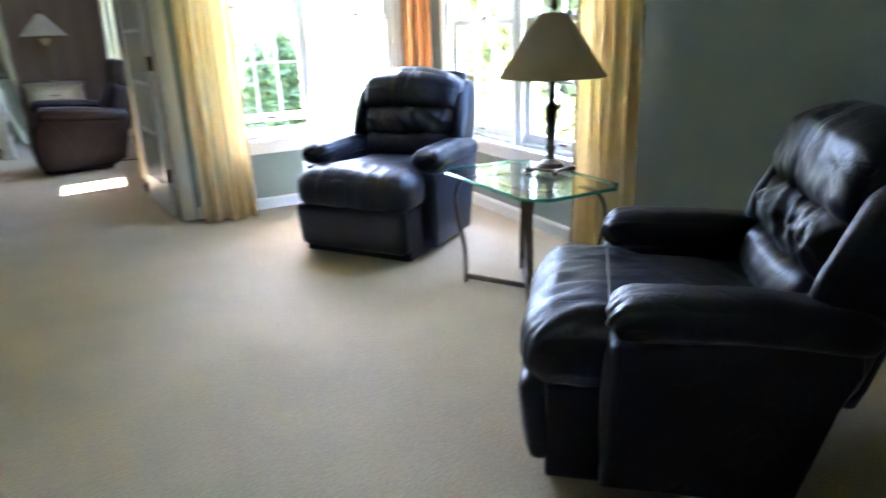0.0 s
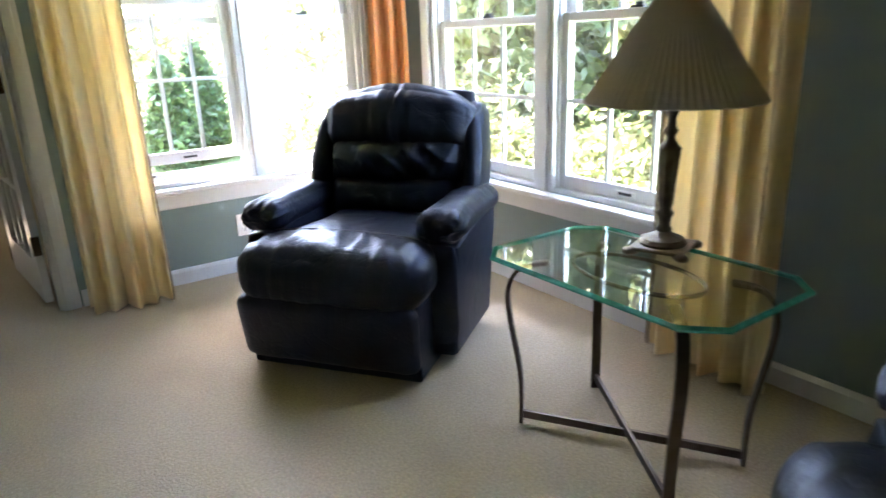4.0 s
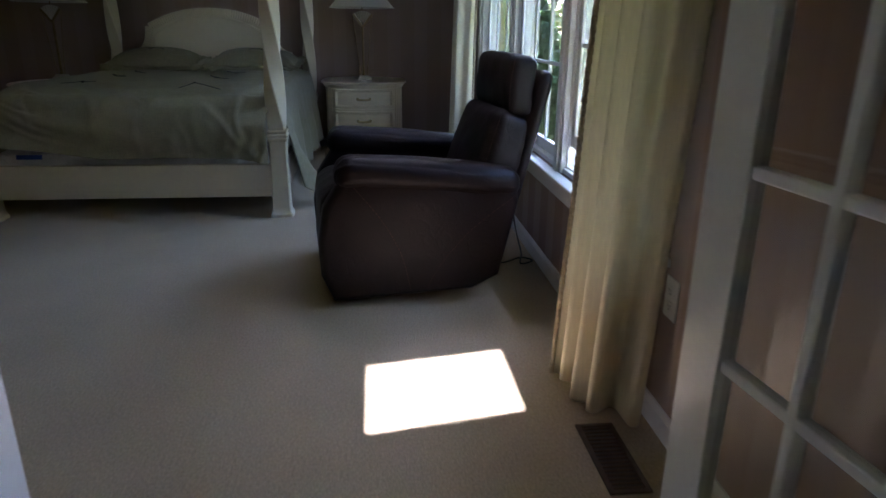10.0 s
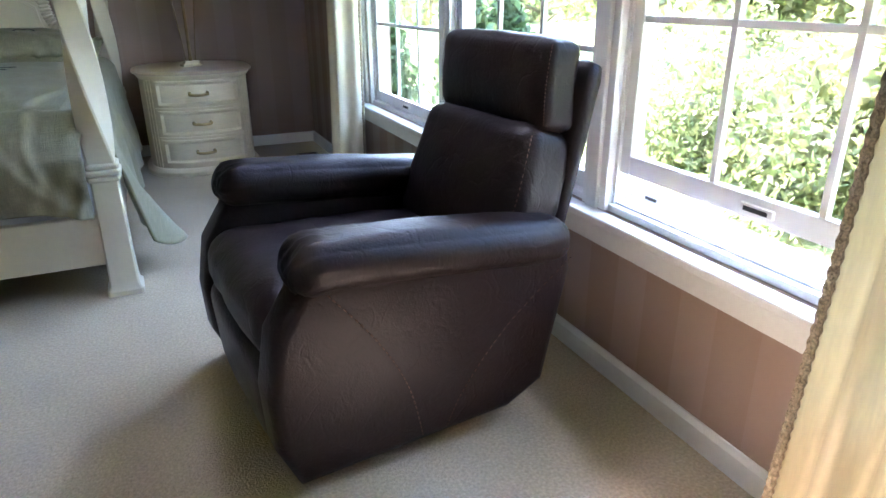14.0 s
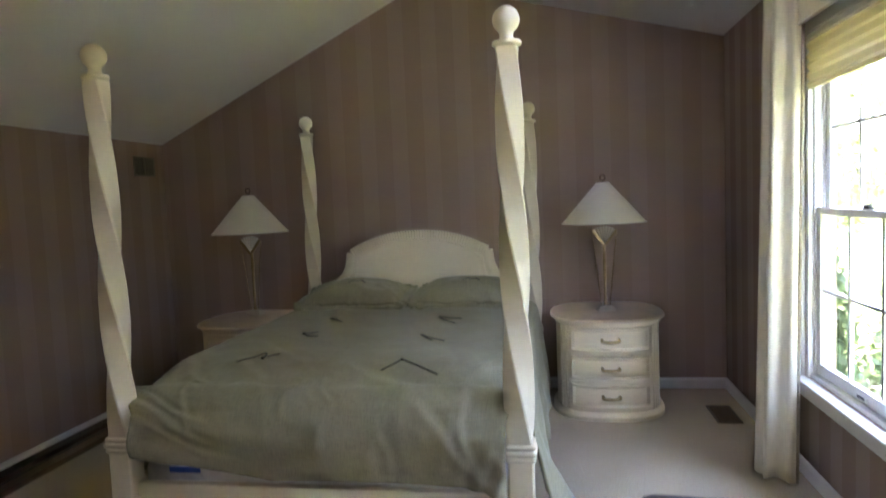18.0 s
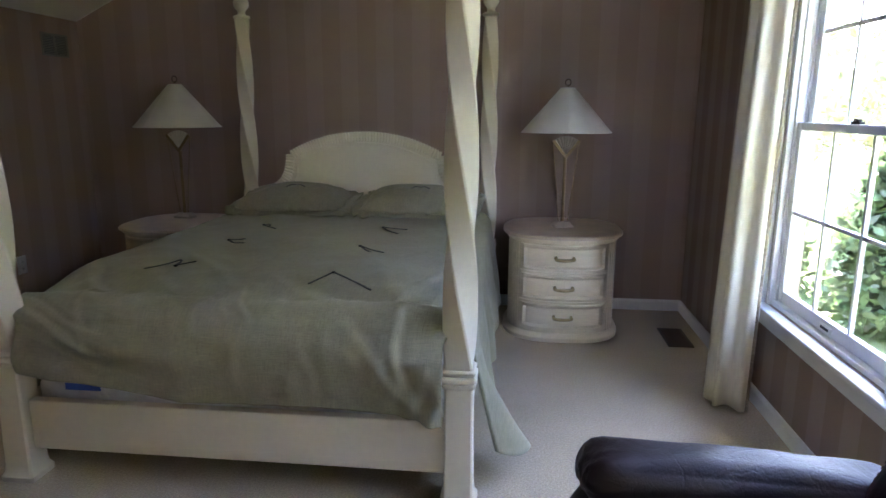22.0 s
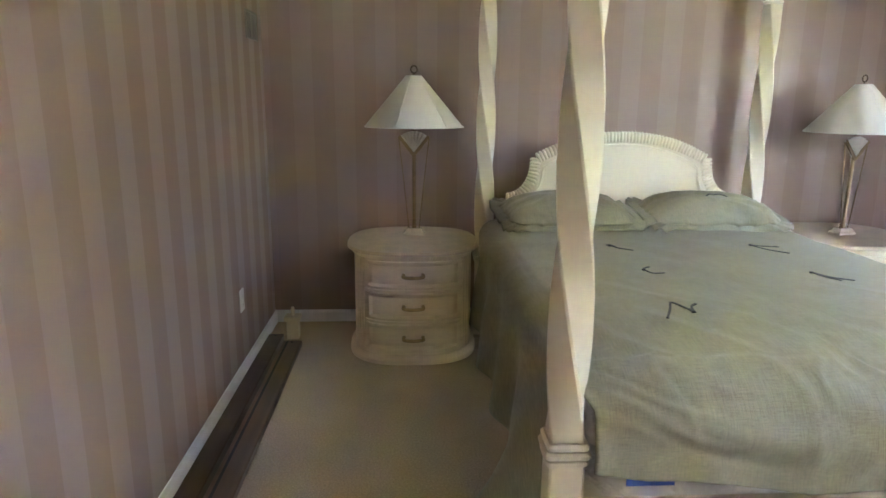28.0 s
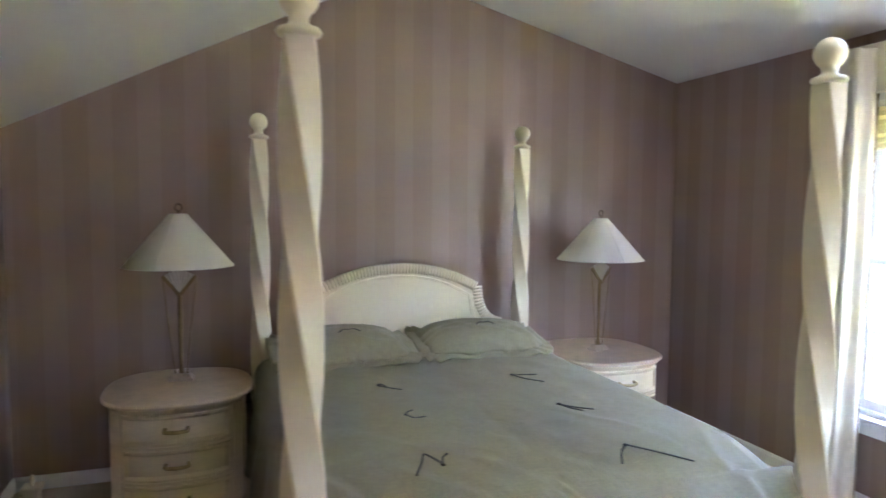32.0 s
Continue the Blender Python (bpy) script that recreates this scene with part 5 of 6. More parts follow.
for a, b in zip(front, front[1:]):
    for i in range(len(cols) - 1):
        bm.faces.new((a[i], b[i], b[i + 1], a[i + 1]))
bmesh.ops.recalc_face_normals(bm, faces=bm.faces[:])
spread = part("spread", bm, COVER, cover, smooth="all")
thick = spread.modifiers.new("thickness", "SOLIDIFY")
thick.thickness, thick.offset = 0.012, -1


def tie(x, y, *tails):
    """A thin black cord knotted to the cover, its loose tails lying as they fell: (across, along the bed) from the knot."""
    bm = bmesh.new()

    def on(a, b, lift):
        px, py = x + a, y + b
        return (px, py, TOPZ - sunk(py) + 0.010 + lift + fabric_bump(px - HC, py, TOPZ) + crease(px, 9.085 - py) + 0.012 * math.sin(min(1.0, abs(px - HC) / HALF) * 3.0))
    for ends in tails:
        ribbon(bm, bezier([on(0, 0, 0.012)] + [on(a, b, 0.004) for a, b in ends], 6), 0.008, 0.003)
    rbox(bm, 0.014, 0.012, 0.009, 0.003, 3, at=on(0, 0, 0.011))
    part("tie", bm, TIE, cover, "black knotted cord tie")


tie(0.245, 10.29, ((0.03, -0.01), (0.088, -0.06)), ((-0.005, 0.04), (0.015, 0.05), (0.03, 0.01)))
tie(0.245, 9.85, ((0.02, 0.05), (0.05, 0.077)), ((0.03, -0.018), (0.08, -0.01)))
tie(0.235, 9.365, ((0.02, 0.06), (0.045, 0.085)), ((-0.015, 0.07), (-0.034, 0.10), (-0.06, 0.04), (-0.104, -0.05)))
tie(0.905, 10.29, ((0.06, 0.01), (0.13, -0.013)), ((0.04, -0.07), (0.105, -0.144)))
tie(0.895, 9.80, ((0.06, -0.03), (0.125, -0.075)), ((0.03, -0.04), (0.067, -0.086)))
tie(0.90, 9.33, ((-0.035, -0.03), (-0.072, -0.09)), ((0.08, -0.06), (0.178, -0.14)))


def pillow(x, y, z, turn, tilt, seed, label):
    """A stuffed sham with a flat flange that droops towards the foot of the bed."""
    t = thing("pillow", label, "pillow", pose(x, y, z, tilt, 0, turn), "pillows")

    def pinch(p):
        e = (abs(p[0]) / 0.33) ** 4 + (abs(p[1]) / 0.21) ** 4
        return Vector((p[0], p[1], p[2] * max(0.10, 1 - 0.48 * min(1.7, e))))

    def crumple(p, nrm):
        rim = min(1.0, max(abs(p[0]) / 0.33, abs(p[1]) / 0.21)) ** 4
        radial = math.atan2(p[1] * 1.5, p[0])
        return 0.020 * rim * ridged(radial * 6.0, seed, 0.5) + 0.013 * ridged(p[0] * 5 + p[1] * 2, p[1] * 10 + seed, 0.0) + 0.008 * noise.noise(Vector((p[0] * 5, p[1] * 5, seed)))
    part("sham", soft(0.66, 0.42, 0.14, 0.066, 36, (0, 0, 0.036), warp=pinch, relief=crumple), COVER, t, smooth="all")
    bm = bmesh.new()
    rings, steps, n = [], 5, 160
    top = []
    for r in range(steps + 1):
        f = r / steps
        row = []
        for k in range(n):
            a = 2 * math.pi * k / n
            ca, sa = math.cos(a), math.sin(a)
            cx, cy = abs(ca) ** 0.22 * (1 if ca > 0 else -1), abs(sa) ** 0.22 * (1 if sa > 0 else -1)
            ruck = f * (0.016 * noise.noise(Vector((cx * 5 + seed, cy * 5, f))) + 0.009 * math.sin(k * 0.55 + 2 * math.sin(k * 0.11 + seed)))
            fall = -0.034 * f * max(0.0, -cy) + 0.010 * f * abs(cx) * (cy < 0)
            row.append((cx * (0.315 + 0.085 * f), cy * (0.198 + (0.092 if cy > 0 else 0.060) * f), 0.004 + ruck + fall))
        top.append(row)
    under = [[(px, py, pz - 0.008) for px, py, pz in row] for row in top[::-1]]
    loft(bm, top + under, caps=False, closed=True)
    bmesh.ops.recalc_face_normals(bm, faces=bm.faces[:])
    part("flange", bm, COVER, t, "flat stitched flange", smooth="all")
    bm = bmesh.new()
    tube(bm, [(px * 1.01, py * 1.01, pz + 0.004) for px, py, pz in top[0] + top[0][:1]], 0.0035, 5, caps=False)
    part("seam", bm, COVER, t, smooth="all")
    bm = bmesh.new()
    for side in (-1, 1):
        ribbon(bm, bezier([(0.02, -0.03, 0.112), (0.02 + side * 0.03, -0.035, 0.116), (0.02 + side * 0.06, -0.06, 0.108)], 5), 0.006, 0.003)
    part("tie", bm, TIE, t, "black knotted cord tie")


pillow(0.20, 10.975, 0.806, 2, 6, 1.0, "sage green linen-weave pillow with a flanged sham, propped at the headboard")
pillow(1.00, 10.97, 0.806, -3, 6, 6.0, "sage green linen-weave pillow with a flanged sham, propped at the headboard")


# ---- night stands ----
def plan(hx, hy, n=64, power=2.7):
    out = []
    for k in range(n):
        a = 2 * math.pi * k / n
        c, s = math.cos(a), math.sin(a)
        out.append((hx * abs(c) ** (2 / power) * (1 if c > 0 else -1), hy * abs(s) ** (2 / power) * (1 if s > 0 else -1)))
    return out


def oval(levels, power=2.7):
    return loft(bmesh.new(), [[(x, y, z) for x, y in plan(hx, hy, 64, power)] for hx, hy, z in levels])


def front_y(x, hx, hy, power=2.7):
    return -hy * max(0.0, 1 - abs(x / hx) ** power) ** (1 / power)


def night_stand(m):
    t = thing("nightstand", "ivory bow-fronted nightstand with three drawers and brass pulls", "nightstand", m, "nightstands")
    HX, HY = 0.335, 0.335
    part("plinth", oval([(0.365, 0.365, 0.0), (0.365, 0.365, 0.025), (0.355, 0.355, 0.04), (0.342, 0.342, 0.05)]), IVORY, t, smooth=True)
    part("carcass", oval([(HX, HY, 0.05), (HX, HY, 0.632)]), IVORY, t, smooth=True)
    part("cornice", oval([(HX + 0.004, HY + 0.004, 0.628), (HX + 0.012, HY + 0.012, 0.636), (HX + 0.02, HY + 0.02, 0.65), (HX + 0.02, HY + 0.02, 0.656)]), IVORY, t, smooth=True)
    part("top", oval([(0.362, 0.362, 0.656), (0.372, 0.372, 0.662), (0.372, 0.372, 0.672), (0.364, 0.364, 0.68)]), STONE_TOP, t, "rosy travertine-like top", smooth=True)
    for z0, z1 in ((0.078, 0.240), (0.268, 0.430), (0.458, 0.620)):
        zc = (z0 + z1) / 2
        bm = bmesh.new()
        n, w = 26, 0.262
        levels = [(z0, 0.0), (z0, 0.016), (z0 + 0.012, 0.016), (z0 + 0.026, 0.0), (z1 - 0.026, 0.0), (z1 - 0.012, 0.016), (z1, 0.016), (z1, 0.0)]
        grid = []
        for lev, (z, out) in enumerate(levels):
            row = []
            for k in range(n + 1):
                x = -w + 2 * w * k / n
                o = out
                if k in (0, n):
                    o = 0.0
                elif k in (1, n - 1) and 0 < lev < 7:
                    o = 0.016
                row.append(bm.verts.new((x, front_y(x, HX, HY) - o, z)))
            grid.append(row)
        for a, b in zip(grid, grid[1:]):
            for k in range(n):
                bm.faces.new((a[k], a[k + 1], b[k + 1], b[k]))
        drawer = part("drawer", bm, IVORY, t, smooth=True)
        yf = front_y(0.0, HX, HY) - 0.006
        bm = bmesh.new()
        tube(bm, bezier([(-0.055, yf - 0.014, zc + 0.004), (-0.05, yf - 0.022, zc - 0.004), (0, yf - 0.026, zc - 0.008), (0.05, yf - 0.022, zc - 0.004), (0.055, yf - 0.014, zc + 0.004)], 5), [0.0078 + 0.0025 * math.sin(math.pi * k / 20) for k in range(21)], 8)
        part("pull", bm, PULL, drawer, "brass bail pull", smooth="all")
        for x in (-0.052, 0.052):
            bm = bmesh.new()
            tube(bm, [(x, yf + 0.006, zc + 0.003), (x, yf - 0.004, zc + 0.003), (x, yf - 0.016, zc + 0.003)], [0.011, 0.008, 0.006], 10)
            part("pull_plate", bm, PULL, drawer, smooth="all")
    for z in (0.254, 0.444):
        bm = bmesh.new()
        ribbon(bm, [(x, front_y(x, HX, HY) - 0.004, z) for x in [-0.262 + 0.524 * k / 24 for k in range(25)]], 0.012, 0.012, (0, 0, 1))
        part("drawer_rail", bm, IVORY, t, smooth=True)
    for s in (-1, 1):
        for x in (0.272, 0.288, 0.303):
            y = front_y(x, HX, HY)
            bm = bmesh.new()
            tube(bm, [(s * x, y + 0.001, 0.055), (s * x, y + 0.001, 0.625)], 0.006, 8)
            part("pilaster", bm, IVORY, t, smooth=True)
    return t


SHRINK = Matrix.Diagonal((1, 1, 0.963, 1))
stand = night_stand(pose(1.905, 11.105, 0) @ SHRINK)
copy_thing(stand, pose(-0.652, 11.115, 0) @ SHRINK)


def fan_lamp(m):
    t = thing("table_lamp", "brass lamp with a crystal fan and a white cone shade", "lamp", m, "bedside lamps")
    bm = loft(bmesh.new(), [[(sx * a, sy * b, z) for sx, sy in ((-1, -1), (1, -1), (1, 1), (-1, 1))] for a, b, z in ((0.062, 0.04, 0.0), (0.062, 0.04, 0.012), (0.05, 0.032, 0.018), (0.042, 0.026, 0.034))])
    part("foot", bm, CRYSTAL, t, "faceted crystal foot")
    part("stem", lathe(bmesh.new(), [(0.012, 0.03), (0.014, 0.05), (0.0105, 0.06), (0.011, 0.40), (0.012, 0.42), (0.006, 0.44), (0.005, 0.80)], 14), LAMPBRASS, t, smooth=True)
    for s in (-1, 1):
        bm = bmesh.new()
        tube(bm, [(s * 0.03, -0.006, 0.03), (s * 0.058, -0.008, 0.28), (s * 0.088, -0.008, 0.52)], 0.0034, 7)
        part("side_rod", bm, LAMPBRASS, t, smooth="all")
        bm = bmesh.new()
        ribbon(bm, [(0, -0.014, 0.425), (s * 0.085, -0.014, 0.523)], 0.018, 0.009, (0, 1, 0))
        part("fan_arm", bm, LAMPBRASS, t)
    n = 8
    for k in range(n):
        a0, a1 = math.radians(48 + 84 * k / n), math.radians(48 + 84 * (k + 1) / n)
        am = (a0 + a1) / 2
        r0, r1 = 0.015, 0.125
        bm = loft(bmesh.new(), [[(r * math.cos(a0), -0.008, 0.425 + r * math.sin(a0)), (r * math.cos(am), -0.018, 0.425 + r * math.sin(am) * 1.01), (r * math.cos(a1), -0.008, 0.425 + r * math.sin(a1)), (r * math.cos(am), 0.008, 0.425 + r * math.sin(am))] for r in (r0, r1)])
        part("fan_blade", bm, CRYSTAL, t, "pale crystal fan blade")
    seg = 48
    rings = [[(r * math.cos(2 * math.pi * i / seg), r * math.sin(2 * math.pi * i / seg), z) for i in range(seg)] for r, z in ((0.282, 0.572), (0.165, 0.699), (0.044, 0.828), (0.041, 0.828), (0.162, 0.698), (0.279, 0.573))]
    part("shade", loft(bmesh.new(), rings, caps=False, closed=True), SHADE, t, "white linen cone shade", smooth=True)
    for r, z in ((0.282, 0.573), (0.0435, 0.827)):
        bm = bmesh.new()
        tube(bm, [(r * math.cos(a), r * math.sin(a), z) for a in (k * math.pi / 24 for k in range(49))], 0.003, 6)
        part("shade_trim", bm, SHADE, t, smooth="all")
    for k in range(6):
        a = k * math.pi / 3 + 0.26
        bm = bmesh.new()
        tube(bm, [(0.2825 * math.cos(a), 0.2825 * math.sin(a), 0.572), (0.0445 * math.cos(a), 0.0445 * math.sin(a), 0.828)], 0.0018, 5)
        part("shade_seam", bm, SHADE, t)
    bm = bmesh.new()
    tube(bm, [(0, 0, 0.80), (0, 0, 0.842)], 0.004, 8)
    tube(bm, [(0.018 * math.cos(a), 0, 0.86 + 0.018 * math.sin(a)) for a in (k * math.pi / 12 for k in range(25))], 0.0035, 7)
    part("finial", bm, DARKBRONZE, t, "dark ring finial", smooth="all")
    return t


TALLER = Matrix.Diagonal((0.98, 0.98, 1.042, 1))
lamp = fan_lamp(pose(1.906, 11.10, 0.655, 0, 0, 14) @ TALLER)
copy_thing(lamp, pose(-0.644, 11.13, 0.655, 0, 0, -6) @ Matrix.Diagonal((1, 1, 1.028, 1)))


# ---- brown leather power recliner ----
def stitches(points, r=0.0016):
    """A run of short thread stitches along points."""
    bm = bmesh.new()
    for k, (a, b) in enumerate(zip(points, points[1:])):
        if k % 2 == 0:
            tube(bm, [a, b], r, 5)
    return bm


def power_recliner(m):
    c = thing("recliner", "dark brown leather recliner with tan stitching, before the window", "armchair", m)
    prof = [(-0.36, 0.03), (-0.408, 0.14), (-0.415, 0.28), (-0.39, 0.42), (-0.315, 0.535), (-0.1, 0.535), (0.40, 0.48), (0.41, 0.42), (0.335, 0.10), (0.22, 0.045)]
    for s, w in ((-1, 0.02), (1, 0.0)):
        x0, x1 = (s * (0.265 + w), s * (0.388 + w)) if s > 0 else (s * (0.388 + w), s * (0.265 + w))
        side = part("side_panel", slab(prof, x0, x1, 0.03, 4), UMBER, c, smooth="all")

        def slope(p):
            f = (p[1] + 0.385) / 0.77
            nose = max(0.0, 0.10 - f) / 0.10
            return Vector((p[0] * (1.05 - 0.20 * max(0, f - 0.8) / 0.2), p[1], p[2] - 0.020 * nose * nose - 0.072 * f ** 1.2))

        def worn(p, nrm, s=s):
            nose = max(0.0, min(1.0, (-p[1] - 0.27) / 0.10))
            return 0.004 * noise.noise(Vector((p[0] * 10, p[1] * 7, s))) + 0.006 * nose * ridged(p[0] * 26, p[2] * 22, s + 3.0)
        pad = part("armrest", soft(0.165, 0.745, 0.115, 0.05, 26, (0.006, 0.004, 0.012), (s * (0.322 + w), 0.04, 0.563 + w), warp=slope, relief=worn), UMBER, c, smooth="all")
        line = bezier([(s * (0.409 + w), -0.27, 0.546), (s * (0.412 + w), -0.05, 0.531), (s * (0.410 + w), 0.18, 0.511), (s * (0.396 + w), 0.385, 0.484)], 22)
        part("seam", stitches(line), THREAD, pad, "tan stitched seam")
        line = bezier([(s * (0.389 + w), -0.283, 0.523), (s * (0.3895 + w), -0.165, 0.372), (s * (0.3895 + w), -0.085, 0.22), (s * (0.388 + w), -0.046, 0.06)], 22)
        part("seam", stitches(line), THREAD, side, "tan stitched seam")
        line = bezier([(s * (0.389 + w), 0.40, 0.455), (s * (0.3895 + w), 0.21, 0.315), (s * (0.3895 + w), 0.08, 0.17), (s * (0.388 + w), 0.02, 0.06)], 22)
        part("seam", stitches(line, 0.0011), THREAD, side, "dark stitched seam")
    part("seat", soft(0.59, 0.70, 0.18, 0.07, 30, (0, 0.012, 0.020), (-0.01, -0.045, 0.362), (-3, 0, 0), relief=lambda p, nrm: 0.006 * noise.noise(Vector((p[0] * 6, p[1] * 6, 3.0))) + 0.004 * ridged(p[0] * 6, p[1] * 8, 2.0)), UMBER, c, smooth="all")
    part("footrest", soft(0.575, 0.09, 0.27, 0.04, 14, (0, 0.016, 0), (-0.01, -0.352, 0.185), (4, 0, 0), 0.003, 8.0, 7), UMBER, c, smooth="all")
    part("base", boxes((-0.27, 0.25, -0.31, 0.22, 0.0, 0.3), bevel=0.01), SLOT, c)
    part("back_shell", soft(0.57, 0.07, 0.60, 0.033, 12, (0.01, 0.012, 0), (0.0, 0.475, 0.64), (-14, 0, 0), 0.003, 2.0, 6), UMBER, c, smooth="all")
    part("back_cushion", soft(0.60, 0.17, 0.385, 0.05, 22, (0.0, 0.03, 0.0), (0.0, 0.365, 0.578), (-19, 0, 0), warp=lambda p: Vector((p[0] * (1 - 0.10 * max(0.0, p[2]) / 0.2), p[1], p[2])), relief=lambda p, nrm: 0.006 * noise.noise(Vector((p[0] * 6, p[2] * 6, 5.0))) + 0.003 * ridged(p[0] * 5, p[2] * 7, 4.0)), UMBER, c, smooth="all")
    head = part("headrest", soft(0.54, 0.115, 0.235, 0.032, 16, (0.004, 0.014, 0.010), (0, 0.435, 0.872), (-9, 0, 0), 0.004, 7.0, 9, lambda p: Vector((p[0], p[1] + 0.02 * max(0.0, -p[2]) / 0.11, p[2]))), UMBER, c, smooth="all")
    for s in (-1, 1):
        line = bezier([(s * 0.261, 0.388, 0.778), (s * 0.2625, 0.388, 0.879), (s * 0.261, 0.404, 0.98)], 22)
        part("seam", stitches(line), THREAD, head, "tan stitched seam")
        line = bezier([(s * 0.262, 0.352, 0.757), (s * 0.284, 0.296, 0.601), (s * 0.286, 0.246, 0.465)], 22)
        part("seam", stitches(line), THREAD, c, "tan stitched seam")
    return c


power_recliner(pose(2.127, 7.997, 0, 0, 0, -84))


# ---- small things ----
def outlet(m, label, switch=False):
    t = thing("wall_outlet", label, "outlet", m)
    part("cover_plate", boxes((-0.036, 0.036, -0.007, 0.0, -0.058, 0.058), bevel=0.003), PLATE, t)
    for z in (-0.022, 0.022):
        s = part("socket", boxes((-0.017, 0.017, -0.009, -0.006, z - 0.014, z + 0.014), bevel=0.002), PLATE, t)
        part("slot", boxes((-0.008, -0.006, -0.0095, -0.0085, z - 0.003, z + 0.007), (0.006, 0.008, -0.0095, -0.0085, z - 0.003, z + 0.006), (-0.0025, 0.0025, -0.0095, -0.0085, z - 0.01, z - 0.006)), SLOT, s)


outlet(pose(3.575, SY1, 0.245), "white duplex outlet in a green wall")
outlet(pose(X1, 6.657, 0.405, 0, 0, -90), "white duplex outlet in a striped wall")
outlet(pose(X0, 10.685, 0.40, 0, 0, 90), "white duplex outlet in a striped wall")


def floor_vent(m, w, l):
    t = thing("floor_vent", "brown metal floor register set in the carpet", "vent", m)
    part("frame", boxes((-w / 2, w / 2, -l / 2, -l / 2 + 0.014, 0.001, 0.008), (-w / 2, w / 2, l / 2 - 0.014, l / 2, 0.001, 0.008), (-w / 2, -w / 2 + 0.014, -l / 2 + 0.014, l / 2 - 0.014, 0.001, 0.008), (w / 2 - 0.014, w / 2, -l / 2 + 0.014, l / 2 - 0.014, 0.001, 0.008), bevel=0.001), VENT, t)
    part("backing", boxes((-w / 2 + 0.014, w / 2 - 0.014, -l / 2 + 0.014, l / 2 - 0.014, 0.0005, 0.002)), SLOT, t)
    n = int((l - 0.03) / 0.016)
    slat = part("slat", boxes((-w / 2 + 0.014, w / 2 - 0.014, -0.003, 0.003, 0.002, 0.007)), VENT, t, pose_at=Matrix.Translation((0, -l / 2 + 0.022, 0)))
    for k in range(1, n):
        again(slat, Matrix.Translation((0, -l / 2 + 0.022 + k * (l - 0.044) / (n - 1), 0)))


floor_vent(pose(2.612, 10.91, 0), 0.15, 0.33)
floor_vent(pose(2.60, 6.53, 0), 0.11, 0.30)
t = thing("wall_vent", "grey return-air grille high on the wall", "vent", pose(X0, 11.24, 1.805))
GRILLE = material("grey_grille", (0.22, 0.20, 0.17), 0.5, 0.2, grain=(60, 0.1))
part("frame", boxes((0, 0.008, -0.13, 0.13, -0.075, -0.062), (0, 0.008, -0.13, 0.13, 0.062, 0.075), (0, 0.008, -0.13, -0.117, -0.062, 0.062), (0, 0.008, 0.117, 0.13, -0.062, 0.062), (0, 0.008, -0.008, 0.008, -0.062, 0.062), bevel=0.001), GRILLE, t)
part("backing", boxes((0.0, 0.002, -0.117, 0.117, -0.062, 0.062)), SLOT, t)
slat = part("slat", boxes((0.002, 0.007, -0.117, 0.117, -0.0025, 0.0025)), GRILLE, t, pose_at=Matrix.Translation((0, 0, -0.055)))
for k in range(1, 11):
    again(slat, Matrix.Translation((0, 0, -0.055 + k * 0.011)))

BROWNWOOD = material("brown_stained_wood", (0.14, 0.082, 0.045), 0.4, stain=(5, 0.25), grain=(22, 0.25), stretch=(1, 0.06, 1))

# dark bed-canopy rails laid along the west wall
for k, (x0, x1, z0, z1, y0, y1) in enumerate(((-1.505, -1.418, 0.0, 0.055, 8.70, 11.12), (-1.410, -1.303, 0.0, 0.035, 8.62, 11.06))):
    t = thing("wooden_rail", "long dark-stained wooden rail lying along the wall", "wooden rail", Matrix(), "loose rails")
    part("bar", boxes((x0, x1, y0, y1, z0, z1), bevel=0.005), BROWNWOOD if k else DARKWOOD, t)
    for y in (y0 + 0.03, y1 - 0.03):
        bm = bmesh.new()
        tube(bm, [((x0 + x1) / 2, y, z1 - 0.002), ((x0 + x1) / 2, y, z1 + 0.002)], 0.008, 10)
        part("bolt_hole", bm, SLOT, t)
    if k:
        part("groove", boxes((x0 + 0.02, x0 + 0.032, y0 + 0.01, y1 - 0.01, z1 - 0.001, z1 + 0.0015)), SLOT, t)
for y in (9.22, 8.98):
    t = thing("bracket", "cream wooden rail bracket resting on the dark rails", "bracket", pose(-1.445, y, 0.0505))
    part("block", boxes((-0.05, 0.045, -0.085 if y > 9.1 else -0.06, 0.085 if y > 9.1 else 0.06, 0, 0.04), bevel=0.005), CREAM, t)
    part("lip", boxes((0.032, 0.05, -0.075 if y > 9.1 else -0.06, 0.075 if y > 9.1 else 0.06, 0.04, 0.05), bevel=0.003), CREAM, t)
t = thing("bracket", "small cream finial block standing at the end of the rails", "bracket", pose(-1.375, 11.20, 0))
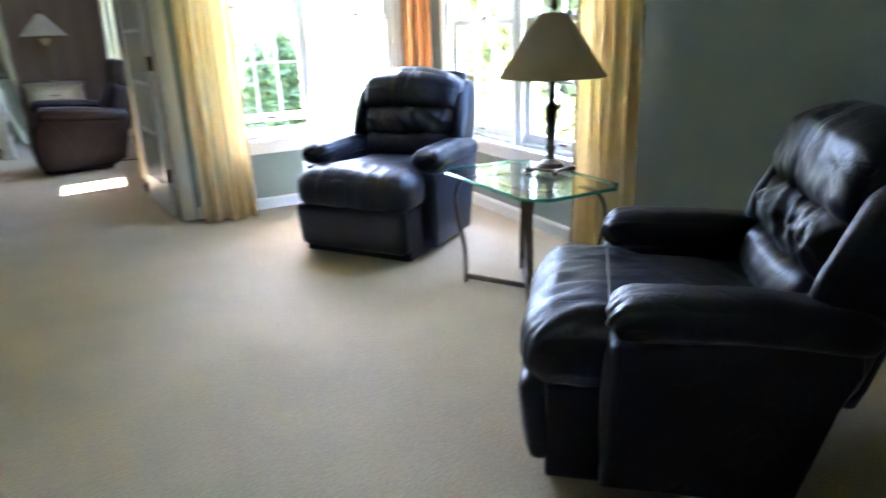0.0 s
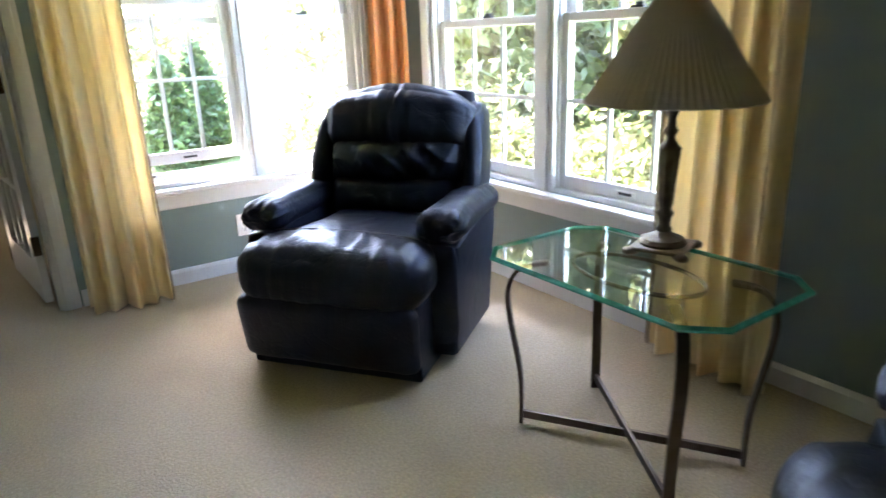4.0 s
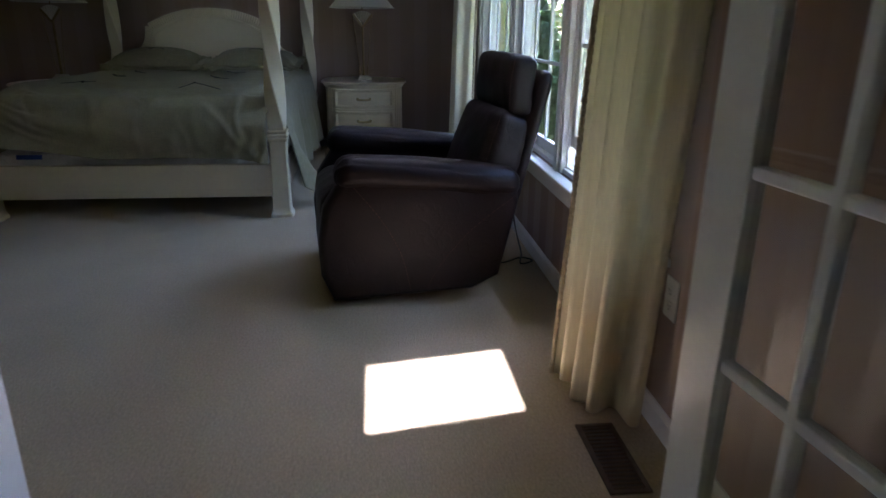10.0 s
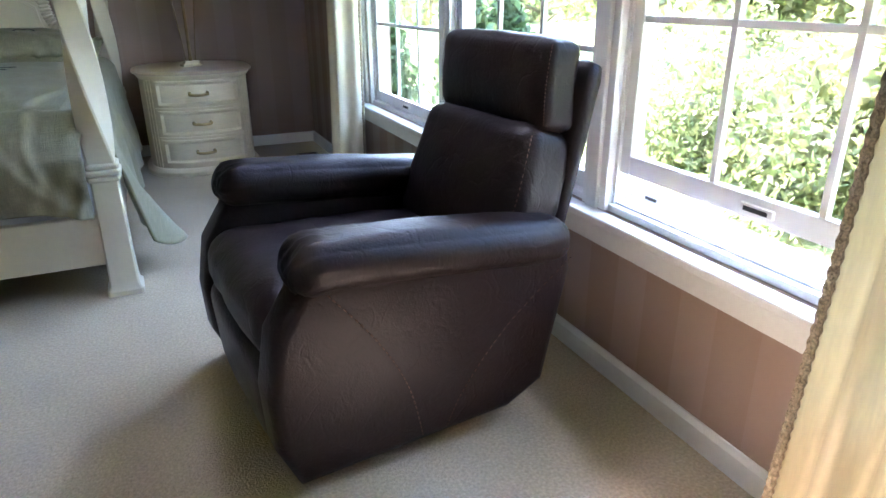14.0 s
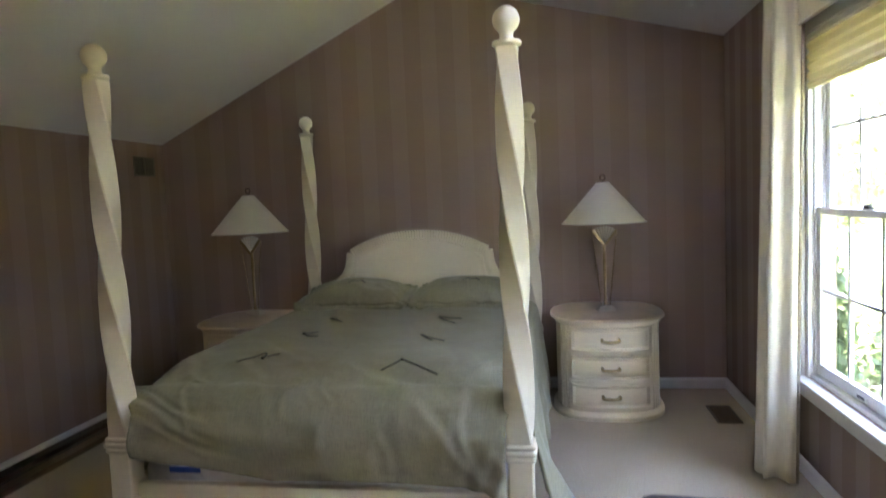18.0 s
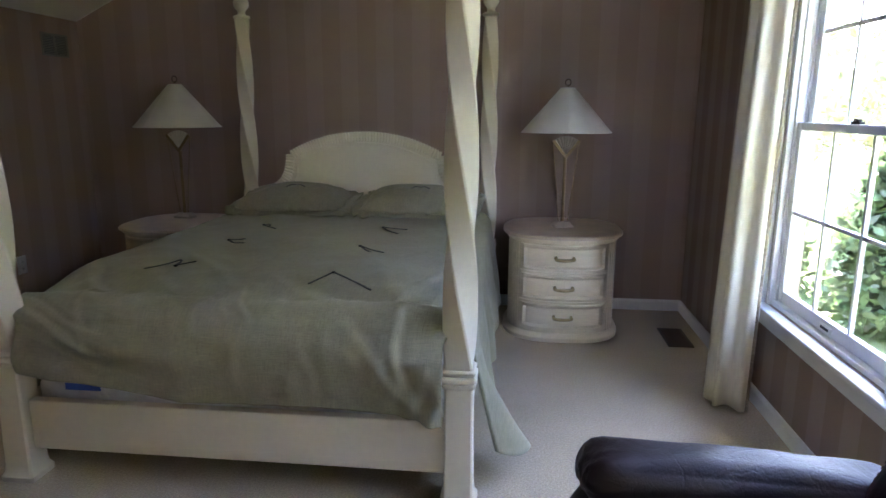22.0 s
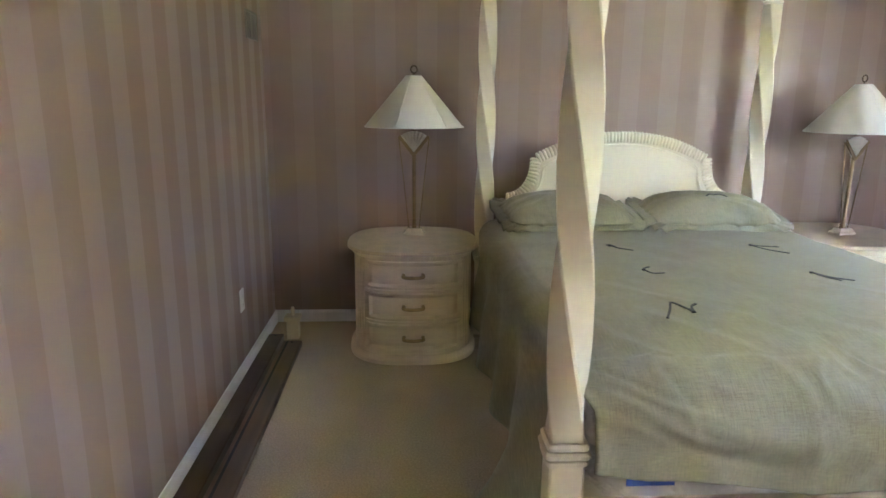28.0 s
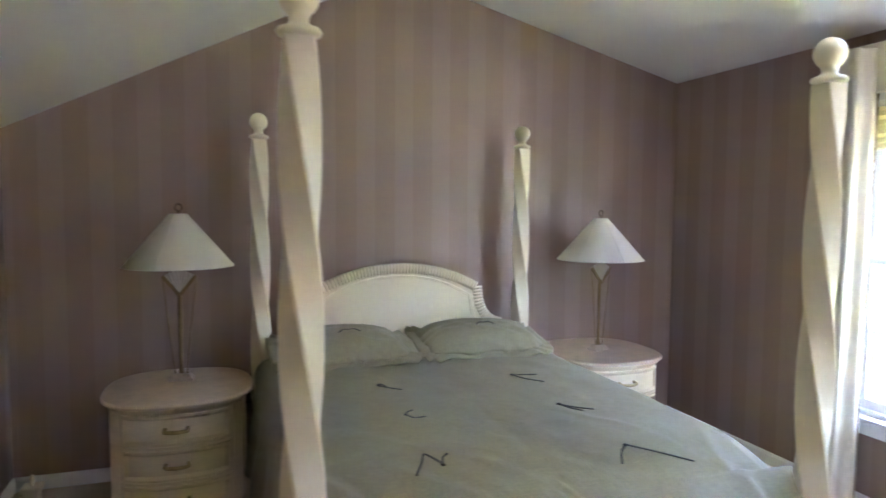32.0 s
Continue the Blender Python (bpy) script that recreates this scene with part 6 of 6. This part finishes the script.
part("block", boxes((-0.035, 0.035, -0.035, 0.035, 0, 0.115), bevel=0.004), CREAM, t)
part("cap", boxes((-0.047, 0.047, -0.047, 0.047, 0.115, 0.14), bevel=0.005), CREAM, t)
part("peg", lathe(bmesh.new(), [(0.012, 0.138), (0.012, 0.18), (0.008, 0.195)], 12), CREAM, t, smooth=True)

bm = bmesh.new()
tube(bm, bezier([(2.45, 8.02, 0.02), (2.60, 8.06, 0.008), (2.70, 8.13, 0.007), (2.75, 8.08, 0.007), (2.68, 8.03, 0.012), (2.72, 8.2, 0.007), (2.755, 8.45, 0.007), (2.76, 8.6, 0.1), (2.77, 8.6, 0.25)], 8), 0.0045, 6)
tagged(part("power_cord", bm, SLOT, smooth="all"), "black power cord looped on the carpet behind the recliner", "cable")

# framed picture on the east wall of the sitting room, above the recliner
CANVAS = material("olive_canvas", (0.085, 0.072, 0.03), 0.6, stain=(4, 0.35), grain=(60, 0.15), bump=(160, 0.001))
GILT = material("dull_gilt_liner", (0.16, 0.115, 0.05), 0.45, 0.5, stain=(12, 0.2))
EBONY = material("black_lacquered_moulding", (0.012, 0.011, 0.010), 0.35, stain=(9, 0.2))
t = thing("picture", "large dim olive picture in a black frame with a gilt liner", "picture", Matrix())
PY0, PY1, PZ0, PZ1 = 0.93, 1.865, 0.765, 1.62
for mat, name, a, w, x0 in ((EBONY, "frame_bar", 0.0, 0.045, 4.492), (GILT, "liner_bar", 0.045, 0.04, 4.506)):
    for y0, y1 in ((PY0 + a, PY0 + a + w), (PY1 - a - w, PY1 - a)):
        part(name, boxes((x0, 4.539, y0, y1, PZ0 + a, PZ1 - a), bevel=0.005), mat, t)
    for z0, z1 in ((PZ0 + a, PZ0 + a + w), (PZ1 - a - w, PZ1 - a)):
        part(name, boxes((x0 + 0.001, 4.538, PY0 + a + w, PY1 - a - w, z0, z1), bevel=0.005), mat, t)
part("canvas", boxes((4.522, 4.536, PY0 + 0.085, PY1 - 0.085, PZ0 + 0.085, PZ1 - 0.085)), CANVAS, t)
